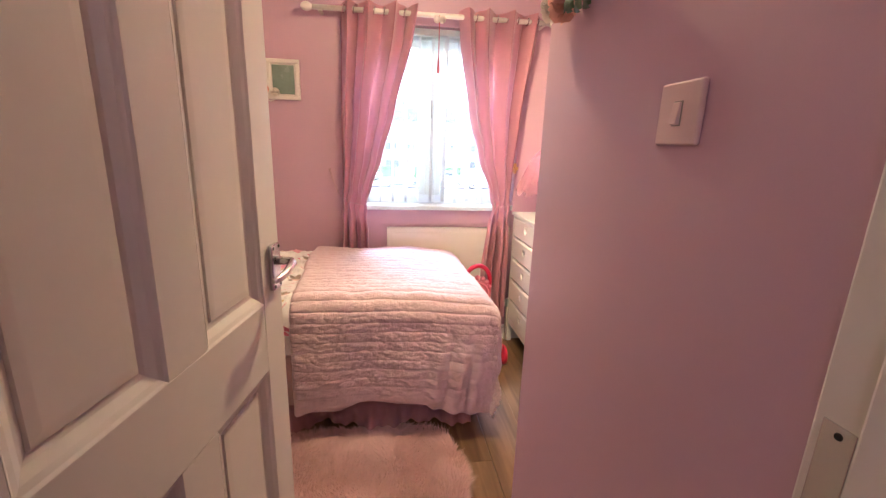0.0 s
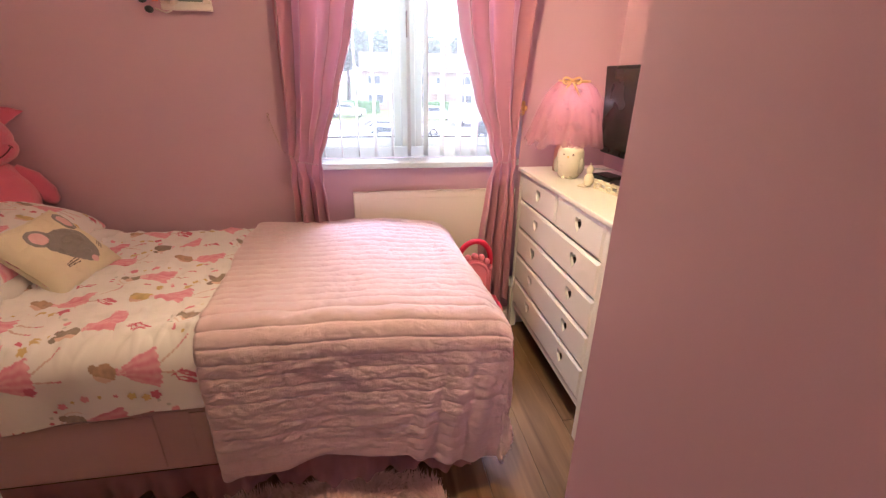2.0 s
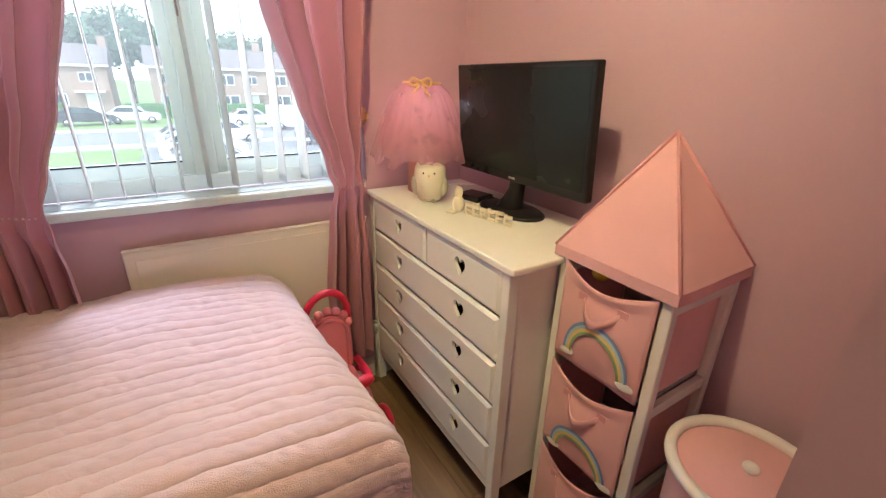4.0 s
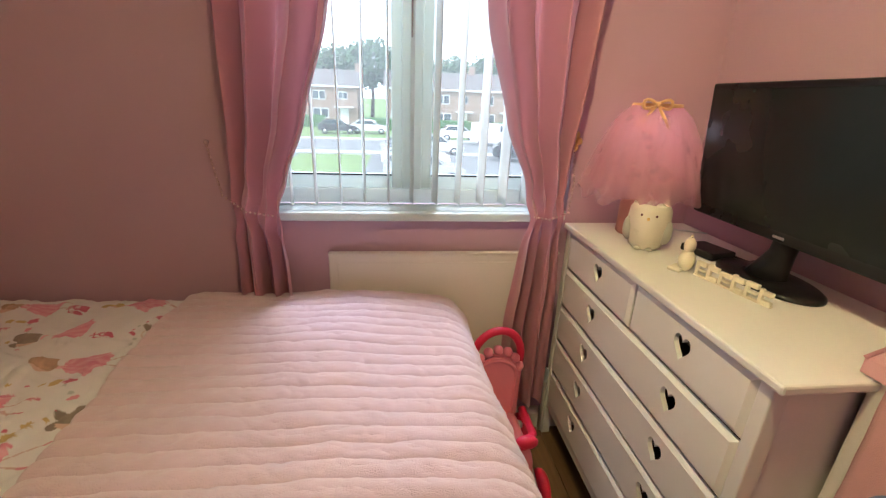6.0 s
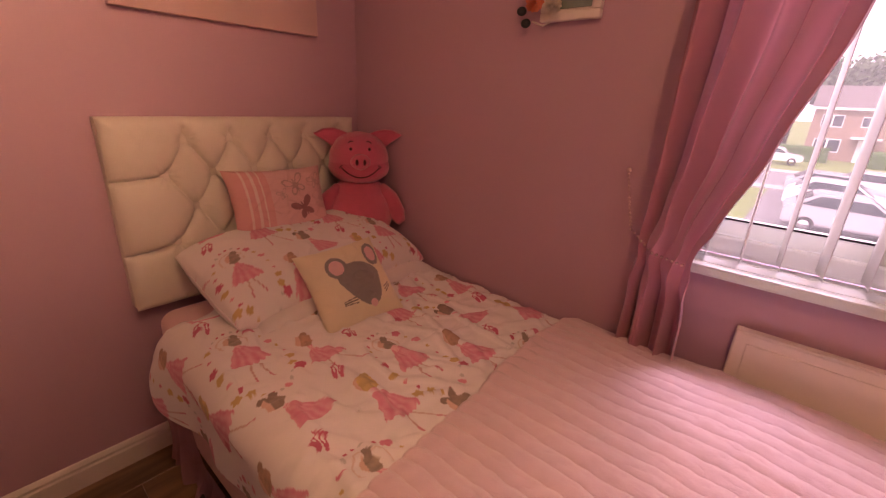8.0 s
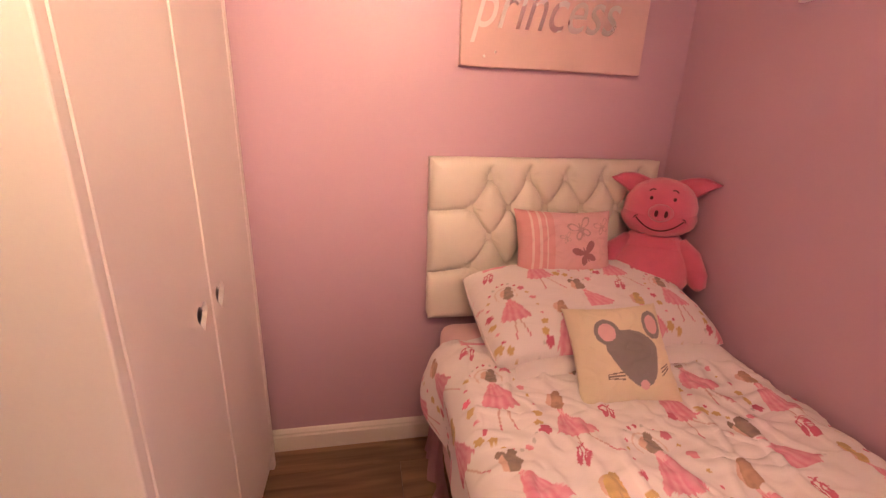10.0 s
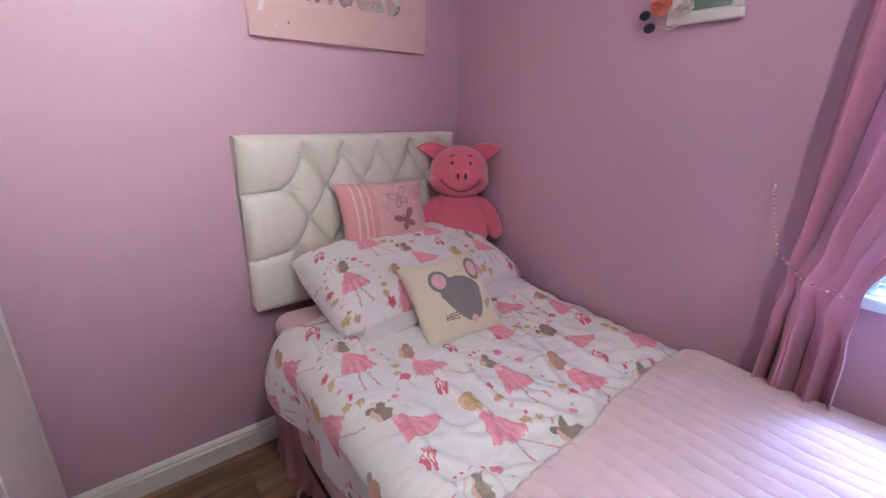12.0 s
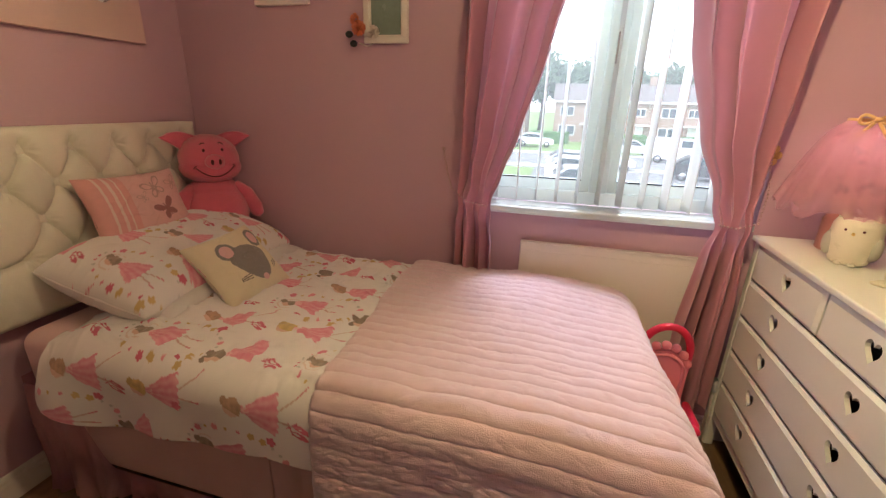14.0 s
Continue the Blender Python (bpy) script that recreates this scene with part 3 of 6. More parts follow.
def pad(u, v):
    y, z = HBY0 + u * (HBY1 - HBY0), HBZ0 + v * (HBZ1 - HBZ0)
    edge = min(y - HBY0, HBY1 - y, z - HBZ0, HBZ1 - z)
    x = 0.045 + 0.022 * (1 - math.exp(-edge / 0.014))
    df = min(seg_dist(y, z, a, b) for a, b in FOLDS)
    db = min(math.hypot(y - a, z - b) for a, b in BUT)
    x += 0.026 * (1 - math.exp(-df / 0.034)) - 0.014 * math.exp(-df / 0.004)
    x -= 0.024 * math.exp(-(db / 0.024) ** 2) + 0.010 * math.exp(-(db / 0.009) ** 2)
    # gathers that fan out of each button
    by, bz = min(BUT, key=lambda q_: math.hypot(y - q_[0], z - q_[1]))
    x += 0.0032 * math.sin(9 * math.atan2(z - bz, y - by)) * math.exp(-((db - 0.022) / 0.014) ** 2)
    x += 0.0016 * noise.noise((y * 30, z * 30, 0))
    return Vector((XL + x, y, z))


hb = thing("headboard", (XL, 2.32, HBZ0), "cream faux leather headboard with deep diamond button tufting", "headboard")
bm = grid(240, 165, pad)
part("padding", bm, M_LEATHER, hb, smooth=True)
part("backing", box(XL + 0.002, XL + 0.047, HBY0 + 0.001, HBY1 - 0.001, HBZ0 + 0.001, HBZ1 - 0.001, 0.004), M_LEATHER, hb)
for y, z in BUT:
    if HBY0 < y < HBY1 - 0.02:
        part("button", ball((pad((y - HBY0) / (HBY1 - HBY0), (z - HBZ0) / (HBZ1 - HBZ0)).x + 0.002, y, z), (0.004, 0.009, 0.009), u=12, v=8), M_LEATHER, hb)

# ---- printed bedding: little dancing figures in skirts, shoes, blooms and dots on off-white ----
WHITE, ROSE, RED, GOLD, TAN = (0.84, 0.81, 0.81), (0.80, 0.28, 0.38), (0.50, 0.03, 0.09), (0.62, 0.43, 0.12), (0.48, 0.27, 0.15)


def hash2(i, j):
    return (math.sin(i * 127.1 + j * 311.7) * 43758.5453) % 1.0


SKIN, DUN, FADE = (0.72, 0.48, 0.38), (0.30, 0.22, 0.16), (0.86, 0.52, 0.58)


def dancer(x, y, hair, pose_):
    """A plain figure 0.22 long lying along x: hair blob with a bun, fan skirt, two thin legs; a colour or None."""
    nz = 0.005 * noise.noise((x * 50, y * 50, pose_ * 9))
    wash = 0.5 + 0.8 * noise.noise((x * 70, y * 70, pose_ * 5))
    r = math.hypot(x / 1.12, y)
    if r + nz < 0.0265:
        return SKIN if y + 0.35 * x < -0.012 else tuple(c * (0.75 + 0.5 * wash) for c in hair)
    for ex, ey in ((-0.030, 0.014),) if pose_ != 1 else ((-0.026, 0.020), (-0.032, -0.008)):
        if math.hypot(x - ex, y - ey) + nz * 0.5 < 0.0125:
            return tuple(c * 0.8 for c in hair)
    mid = 0.06 * x * (1 if pose_ else -1)
    if 0.030 < x < 0.056 and abs(y - mid) < 0.009:
        return ROSE if int(y * 500) % 2 else FADE
    if 0.046 < x < 0.150:
        w = 0.010 + 0.052 * ((x - 0.046) / 0.104) ** 0.8
        edge_ = 0.150 - 0.016 * (y / 0.06) ** 2 + 0.004 * math.sin(y * 330)
        if abs(y - mid) < w + nz and x < edge_:
            streak = 0.5 + 0.5 * math.sin(math.atan2(y - mid, x - 0.02) * 26) * 0.6 + 0.6 * (wash - 0.5)
            streak = min(1.0, max(0.0, streak))
            return tuple(p_ + (q_ - p_) * streak for p_, q_ in zip((0.74, 0.17, 0.30), (0.84, 0.40, 0.50)))
    for k, spread in ((-1, 0.12), (1, 0.30 if pose_ < 2 else 0.75)):
        c_ = mid + k * (0.006 + (x - 0.135) * spread)
        if 0.135 < x < 0.222 and abs(y - c_) < 0.0026:
            return (0.62, 0.40, 0.36) if x < 0.195 else (0.66, 0.18, 0.26)
    if pose_ == 0 and abs(math.hypot((x - 0.004) / 1.05, y + 0.004) - 0.041) < 0.0022 and x < 0.03:
        return (0.74, 0.60, 0.54)
    return None


def shoes(x, y):
    """A pair of slippers with crossed ribbons."""
    for k in (-1, 1):
        if ((x - 0.004) / 0.026) ** 2 + ((y - k * 0.0095) / 0.0080) ** 2 < 1 and not ((x + 0.006) / 0.010) ** 2 + ((y - k * 0.0095) / 0.0032) ** 2 < 1:
            return (0.62, 0.06, 0.16)
        if -0.036 < x < -0.012 and abs(y - k * (0.018 - (-0.012 - x) * 1.1)) < 0.0028:
            return (0.62, 0.06, 0.16)
    return None


def bloom(x, y, r, tone):
    """A small five-petalled flower or a heart-sized dot."""
    a = math.atan2(y, x)
    return math.hypot(x, y) < r * (0.72 + 0.28 * abs(math.cos(2.5 * a + tone * 5)))


CELL = 0.60


def print_color(u, v):
    """The cloth's colour at (u, v) metres: one repeat, each second one shifted by half."""
    for ox in (0.0, 0.5):
        x0 = (u / CELL + ox + 0.3) % 1.0 * CELL - 0.3 * CELL
        y0 = (v / CELL + ox + 0.5) % 1.0 * CELL - 0.5 * CELL
        for fx_, fy_, hair, kind_, turn in ((0.0, 0.0, DUN, 0, 0.0), (0.115, 0.150, TAN, 2, -0.05), (0.103, -0.157, GOLD, 3, 0.0), (0.300, -0.035, (0.24, 0.17, 0.12), 1, 0.30)):
            dx, dy = x0 - fx_, y0 - fy_
            if -0.05 < dx < 0.24 and abs(dy) < 0.10:
                c = dancer((dx * math.cos(turn) + dy * math.sin(turn)) / 0.93, (-dx * math.sin(turn) + dy * math.cos(turn)) / 0.90, hair, kind_)
                if c:
                    return c
        for sx_, sy_ in ((-0.122, -0.034), (0.013, -0.174)):
            c = shoes((x0 - sx_) * 0.92 - (y0 - sy_) * 0.38, (x0 - sx_) * 0.38 + (y0 - sy_) * 0.92)
            if c:
                return c
        # oval garland of little flowers round the first figure
        gx, gy = (x0 - 0.105) / 0.165, y0 / 0.082
        if abs(math.hypot(gx, gy) - 1.0) < 0.16:
            n_ = 26
            k = round(math.atan2(gy, gx) / (2 * math.pi) * n_)
            h = hash2(k % n_, 7)
            if h > 0.12:
                t = 2 * math.pi * k / n_
                if bloom(x0 - 0.105 - 0.165 * math.cos(t), y0 - 0.082 * math.sin(t), 0.0055 + 0.0065 * (h > 0.72), h):
                    return ((0.70, 0.16, 0.28), GOLD, (0.62, 0.06, 0.16), (0.55, 0.56, 0.55), ROSE)[int(h * 37) % 5]
        for bx, by, tone in ((0.225, 0.075, 0), (0.215, -0.085, 1), (-0.075, 0.115, 0)):
            if bloom(x0 - bx, y0 - by, 0.015, by):
                return GOLD if tone else (0.62, 0.06, 0.16)
    return WHITE


def paint(ob, coords, fn=None):
    """Stores the printed pattern on a mesh from the flat (u, v) place of each vertex."""
    attr = ob.data.color_attributes.new("print", "FLOAT_COLOR", "POINT")
    data = np.ones((len(coords), 4), dtype=np.float32)
    for i, (u, v) in enumerate(coords):
        data[i, :3] = (fn or print_color)(u, v)
    attr.data.foreach_set("color", data.ravel())


def drape(a, a0, r):
    """Distance a along the cloth, edge at a0, rounding r: (along, drop)."""
    if a <= a0:
        return a, 0.0
    q = (a - a0) / r
    if q < math.pi / 2:
        return a0 + r * math.sin(q), r * (1 - math.cos(q))
    return a0 + r, r + (a - a0 - r * math.pi / 2)


M_PILLOW_HEM = mat("white_cotton_hem", (0.80, 0.75, 0.75), 0.8, var=0.05, scale=14, grain=500, bump=0.1)

# duvet: v runs from the window wall to the near side and down
DTOP = 0.655


def duvet_hem(a):
    """Length of the cloth from the wall to its hem."""
    return 1.215 - 0.09 * a - 0.075 * math.exp(-(a / 0.16) ** 2) + 0.010 * math.sin(a * 6.5 + 0.6) + 0.018 * noise.noise((a * 4, 1.3, 0))


def duvet_point(a, b):
    """a: along x from the pillow end, b: along the cloth from the wall."""
    x = -1.36 + a
    bb = b * duvet_hem(a)
    yy, drop = drape(bb, 0.88, 0.085)
    y = 2.825 - yy
    z = DTOP - drop
    soft = 1 - smoothstep(0.0, 0.12, drop)
    puff = 0.018 * noise.noise((x * 3.2, y * 3.2, 0.7)) + 0.009 * noise.noise((x * 8, y * 8, 4.0)) + 0.010 * abs(noise.noise((x * 11, y * 7, 2.0))) + 0.005 * abs(noise.noise((x * 24, y * 17, 6.0))) + 0.011 * (1 - abs(noise.noise((x * 4 + y * 3, y * 9 - x * 2, 8.0)))) ** 9 + 0.008 * (1 - abs(noise.noise((x * 12 - y * 4, y * 5 + x, 3.0)))) ** 9
    z += puff * soft - 0.035 * math.exp(-((2.825 - y) / 0.05) ** 2)
    hang = smoothstep(0.03, 0.2, drop)
    y -= hang * (0.012 * math.sin(a * 11 + 1.5 * math.sin(a * 6)) + 0.02 * noise.noise((a * 5, 0.2, drop * 2)) + 0.030 * math.exp(-(a / 0.16) ** 2))
    z -= 0.03 * math.exp(-(a / 0.06) ** 2) * (1 - hang)
    return Vector((x, y, z))


NU, NV = 330, 390
DL = 0.99
bm = grid(NU, NV, lambda u, v: duvet_point(u * DL, v))
dv = solid("duvet", bm, M_PRINT, "white duvet printed with pink skirted dancers, shoes and flowers", "duvet")
paint(dv, [(i / NU * DL - 1.36 + 0.782, 2.825 - j / NV * duvet_hem(i / NU * DL) - 2.274) for i in range(NU + 1) for j in range(NV + 1)])
hem_pts = [duvet_point(k / 80 * DL, 1.0) for k in range(48)]
part("hem", tube(hem_pts, 0.004, 6), M_PILLOW_HEM, dv)
md = dv.modifiers.new("thickness", "SOLIDIFY")
md.thickness, md.offset = 0.012, -1

# throw over the foot of the bed
PITCH = 0.0432


def throw_point(a, b):
    """a: from its edge on the duvet towards the foot, b: from the wall over the near side."""
    xx, dx = drape(a, 0.785 + 0.01 * smoothstep(0.0, 0.9, b), 0.10)
    yy, dy = drape(b, 0.885, 0.10)
    x = -0.465 + 0.030 * smoothstep(0.3, 0.9, b) + 0.012 * noise.noise((b * 6, 0, 0)) * math.exp(-a / 0.1) + xx
    y = 2.835 - yy
    drop = (dx ** 3 + dy ** 3) ** (1 / 3)
    z = 0.682 - drop
    slope = smoothstep(0.45, 0.9, a) * 0.028
    z -= slope
    flat = 1 - smoothstep(0.0, 0.1, drop)
    z += flat * (0.014 * noise.noise((x * 3, y * 3, 5)) + 0.006 * noise.noise((x * 9, y * 9, 2)))
    z -= 0.045 * math.exp(-((2.835 - y) / 0.06) ** 2)
    # corner flare and hanging folds
    hy, hx = smoothstep(0.04, 0.35, dy), smoothstep(0.04, 0.35, dx)
    y -= hy * (0.012 + 0.02 * noise.noise((a * 4, 0.5, dy)) + 0.02 * hx)
    for c, w, d in ((0.62, 0.03, 0.025), (0.72, 0.035, 0.035), (0.80, 0.03, 0.022)):
        y -= hy * d * math.exp(-((a - c - 0.12 * (0.4 - dy)) / w) ** 2) * (1 - 0.5 * hx)
    x += hx * (0.02 * math.sin(b * 16) + 0.015 * noise.noise((b * 5, 2, dx)))
    return Vector((x, y, max(z, 0.03)))


def throw_fn(u, v):
    a = u * 1.20
    hem = 1.445 + 0.03 * math.sin(a * 6.5 + 2.2) + 0.02 * noise.noise((a * 8, 0, 9))
    b = v * hem
    p = throw_point(a, b)
    e = 0.004
    n = (throw_point(a + e, b) - p).cross(throw_point(a, b + e) - p)
    n = -n.normalized() if n.length > 1e-9 else Vector((0, 0, 1))
    ph = (b / PITCH + 0.07 * noise.noise((a * 5, b * 1.5, 0))) % 1.0
    seam = min(ph, 1 - ph) * PITCH
    h = 0.017 * math.sin(math.pi * ph) ** 0.28 * (1 - 0.86 * smoothstep(0.92, 1.06, b)) - 0.013 * math.exp(-(seam / 0.0034) ** 2) * (1 - 0.82 * smoothstep(0.92, 1.06, b))
    h += 0.0032 * noise.noise((a * 48, b * 60, 1)) + 0.004 * noise.noise((a * 14, b * 22, 6)) + 0.0018 * noise.noise((a * 140, b * 140, 4))
    edge = min(a, hem - b, 1.0)
    h -= 0.010 * math.exp(-edge / 0.006)
    return p + n * h


th = solid("throw", grid(170, 860, throw_fn), M_THROW, "pale pink ribbed plush throw over the foot of the bed", "blanket")
md = th.modifiers.new("thickness", "SOLIDIFY")
md.thickness, md.offset = 0.010, -1
hem_pts = [throw_fn(0.0, k / 60) + Vector((0.002, 0, 0.001)) for k in range(61)]
part("hem", tube(hem_pts, 0.005, 8), M_THROW, th)
part("lower_hem", tube([throw_fn(k / 60, 1.0) for k in range(41)], 0.005, 8), M_THROW, th)

# ---- pillows and cushions ----
def cushion_fn(origin, ux, uy, un, w, h, t, plump=0.5, ears=0.06, seed=0.0):
    """Point of a stuffed cushion: a, b in -1..1, side +1 or -1. ux, uy its axes, un its front."""
    def fn(a, b, side):
        pin = 1 - ears * (1 - abs(b) ** 2.2)
        pin2 = 1 - ears * (1 - abs(a) ** 2.2)
        th_ = t * (max(0.0, 1 - a ** 4) * max(0.0, 1 - b ** 4)) ** plump
        th_ += 0.006 * noise.noise((a * 2.2 + seed, b * 2.2, side * 3)) * (1 - a * a) * (1 - b * b)
        th_ += 0.007 * (1 - abs(noise.noise((a * 2.6 + b * 1.5 + seed, b * 3.4 - a, side)))) ** 8 * (1 - a * a * b * b)
        th_ += 0.003 * noise.noise((a * 7 + seed, b * 7, side * 3)) * (1 - a * a * b * b)
        return origin + ux * (a * w / 2 * pin) + uy * (b * h / 2 * pin2) + un * (side * th_ / 2)
    return fn


def cushion_bm(fn, nu, nv):
    b = bmesh.new()
    coords = []
    for side in (1, -1):
        vs = []
        for i in range(nu + 1):
            row = []
            for j in range(nv + 1):
                row.append(b.verts.new(fn(2 * i / nu - 1, 2 * j / nv - 1, side)))
                coords.append((2 * i / nu - 1, 2 * j / nv - 1, side))
            vs.append(row)
        for i in range(nu):
            for j in range(nv):
                q = (vs[i][j], vs[i + 1][j], vs[i + 1][j + 1], vs[i][j + 1])
                b.faces.new(q if side > 0 else tuple(reversed(q))).smooth = True
    return b, coords


def frame_axes(ux, uy):
    ux = Vector(ux).normalized()
    uy = (Vector(uy) - ux * Vector(uy).dot(ux)).normalized()
    return ux, uy, ux.cross(uy)


M_PILLOW_BACK = mat("white_cotton", (0.78, 0.74, 0.74), 0.8, var=0.05, scale=14, grain=500, bump=0.1)
ux, uy, un = frame_axes((0, 1, 0), (-1, 0, 0.10))
bm, co = cushion_bm(cushion_fn(Vector((-1.285, 2.42, 0.698)), ux, uy, un, 0.74, 0.46, 0.10, seed=2.0), 60, 44)
ob = solid("pillow", bm, M_PILLOW_BACK, "flat white cotton pillow under the printed one", "pillow", "two stacked pillows")
ux, uy, un = frame_axes((-0.018, 1, 0.012), (-0.97, -0.018, 0.235))
pf_ = cushion_fn(Vector((-1.318, 2.385, 0.752)), ux, uy, un, 0.775, 0.435, 0.215, plump=0.45, ears=-0.015, seed=5.0)
bm, co = cushion_bm(pf_, 180, 120)
ob = solid("pillow", bm, M_PRINT, "plump pillow printed with pink dancers, leaning on the headboard", "pillow", "two stacked pillows")
paint(ob, [(-b * 0.25 - 0.30, a * 0.42 + 0.02) if sd > 0 else (-0.06, 0.262) for a, b, sd in co])
part("hem", tube([pf_(-1, k / 20 - 1, 1) for k in range(41)], 0.003, 6), M_PILLOW_HEM, ob)


def butterfly_color(u, v):
    x, y = u, v
    if -0.155 < x < -0.145 or -0.125 < x < -0.113 or -0.095 < x < -0.088:
        return (0.85, 0.66, 0.62)
    for cx, cy, sc, c in ((0.075, -0.035, 1.0, (0.33, 0.13, 0.14)), (0.055, 0.065, 1.0, (0.52, 0.33, 0.31)), (0.150, 0.075, 0.7, (0.60, 0.38, 0.36)), (-0.01, 0.03, 0.5, (0.60, 0.40, 0.38))):
        dx, dy = (x - cx) / sc, (y - cy) / sc
        rx, ry = dx * 0.92 + dy * 0.39, -dx * 0.39 + dy * 0.92
        for sx in (-1, 1):
            wx, wy = sx * rx, ry
            ua, ub = (wx - 0.026) * 0.80 + (wy - 0.020) * 0.60, -(wx - 0.026) * 0.60 + (wy - 0.020) * 0.80
            la, lb = (wx - 0.017) * 0.60 - (wy + 0.018) * 0.80, (wx - 0.017) * 0.80 + (wy + 0.018) * 0.60
            up = math.hypot(ua / 0.030, ub / (0.011 + 0.006 * smoothstep(-0.03, 0.03, ua)))
            dn = math.hypot(la / 0.021, lb / 0.013)
            if wx > 0 and c[0] < 0.4:
                if up < 1 or dn < 1:
                    return c
            elif wx > 0 and (0.70 < up < 1 or 0.62 < dn < 1):
                return c
        if abs(rx) < 0.003 and abs(ry) < 0.03:
            return c
    return (0.80, 0.50, 0.50) if x > -0.06 else (0.78, 0.38, 0.37)


M_BFLY = mat("pink_embroidered_cotton", (0.78, 0.44, 0.44), 0.75, var=0.05, scale=16, grain=600, bump=0.12, sheen=0.2, attribute="print")
ux, uy, un = frame_axes((0.077, 0.997, -0.016), (-0.367, 0.043, 0.929))
bm, co = cushion_bm(cushion_fn(Vector((-1.465, 2.352, 0.937)), ux, uy, un, 0.372, 0.28, 0.115, ears=0.09, seed=8.0), 130, 100)
ob = solid("butterfly_cushion", bm, M_BFLY, "pink cushion with pale stripes and brown butterflies", "cushion")
paint(ob, [(a * 0.20, b * 0.145) if sd > 0 else (-0.19, 0.1) for a, b, sd in co], butterfly_color)


def mouse_color(u, v):
    x, y = u, v
    grey, pinkc = (0.19, 0.18, 0.20), (0.80, 0.47, 0.52)
    for cx, cy, rx_, ry_ in ((-0.047, 0.052, 0.040, 0.041), (0.100, 0.068, 0.030, 0.044)):
        r = math.hypot((x - cx) / rx_, (y - cy) / ry_)
        if r < 0.68:
            return pinkc
        if r < 1.0:
            return grey
    if math.hypot(x - 0.034, y + 0.104) < 0.013:
        return pinkc
    # a drop-shaped head that narrows to the nose
    hx, hy = x - 0.018 + 0.14 * y, y + 0.002
    w = 0.079 * (math.sqrt(max(0.0, 1 - (hy / 0.058) ** 2)) if hy > 0 else max(0.0, 1 + hy / 0.108) ** 0.45)
    if abs(hx) < w:
        return grey
    for k in range(3):
        for x0_, x1_, sl in ((-0.072, -0.020, 0.10 - 0.10 * k), (0.090, 0.122, 0.50 + 0.15 * k)):
            yy = -0.066 - k * 0.011 + sl * (x - (-0.012 if x0_ < 0 else 0.082))
            if x0_ < x < x1_ and abs(y - yy) < 0.0018:
                return (0.16, 0.13, 0.12)
    return (0.82, 0.74, 0.55)


M_MOUSE = mat("yellow_fleece", (0.80, 0.68, 0.46), 0.9, var=0.06, scale=18, grain=400, bump=0.25, sheen=0.4, attribute="print")
ux, uy, un = frame_axes((0.167, 0.982, 0.093), (-0.701, 0.052, 0.711))
bm, co = cushion_bm(cushion_fn(Vector((-1.028, 2.336, 0.756)), ux, uy, un, 0.278, 0.285, 0.115, ears=0.09, seed=11.0), 120, 120)
ob = solid("mouse_cushion", bm, M_MOUSE, "square yellow cushion with a grey felt mouse face", "cushion")
paint(ob, [(a * 0.1475, b * 0.1425) if sd > 0 else (-0.14, -0.14) for a, b, sd in co], mouse_color)

# plush toy: one plain mesh
M_PLUSH = mat("bright_pink_plush", (0.74, 0.150, 0.235), 0.9, var=0.10, scale=30, grain=320, bump=0.4, sheen=0.6)
M_EYE = mat("dark_stitching", (0.10, 0.012, 0.03), 0.5)
px, py = -1.450, 2.713
bm = ball((px, py, 1.082), (0.108, 0.124, 0.108), u=36, v=24)
add(bm, ball((px + 0.008, py, 1.046), (0.102, 0.128, 0.072), u=30, v=18))          # cheeks
add(bm, ball((px - 0.005, py, 0.846), (0.128, 0.146, 0.138), u=36, v=24))
add(bm, ball((px - 0.008, py, 0.930), (0.095, 0.112, 0.075), u=30, v=18))          # shoulders
add(bm, ball((px + 0.100, py, 1.078), (0.034, 0.041, 0.033), u=24, v=16))          # snout
for sd in (-1, 1):
    # floppy ears that stand out sideways, cupped to the front
    def ear(u, v, sd=sd):
        out = 0.045 + 0.125 * u
        half = 0.046 * (1 - u) ** 0.75 + 0.006
        lift = 1.152 + 0.034 * u + 0.012 * math.sin(math.pi * u)
        w_ = (v - 0.5) * 2
        return Vector((px - 0.012 + 0.030 * (w_ * w_ - 0.5) * (1 - u) + 0.022 * u, py + sd * (out - 0.012 * w_), lift + w_ * half - 0.026 * (1 - u)))
    e_ = thicken(grid(12, 8, ear), 0.012)
    bmesh.ops.recalc_face_normals(e_, faces=e_.faces)
    add(bm, e_)
    add(bm, tube([(px + 0.010, py + sd * 0.085, 0.958), (px + 0.030, py + sd * 0.128, 0.915), (px + 0.045, py + sd * 0.158, 0.850), (px + 0.052, py + sd * 0.166, 0.815), (px + 0.052, py + sd * 0.162, 0.800)], [0.026, 0.036, 0.036, 0.028, 0.012], 14))
    add(bm, tube([(px + 0.05, py + sd * 0.06, 0.755), (px + 0.14, py + sd * 0.085, 0.760), (px + 0.185, py + sd * 0.09, 0.770)], [0.048, 0.044, 0.03], 14))
for f in bm.faces:
    f.smooth = True
for v in bm.verts:
    v.co += 0.0022 * Vector((noise.noise(v.co * 40), noise.noise(v.co * 40 + Vector((9, 0, 0))), noise.noise(v.co * 40 + Vector((0, 9, 0)))))
nface = len(bm.faces)


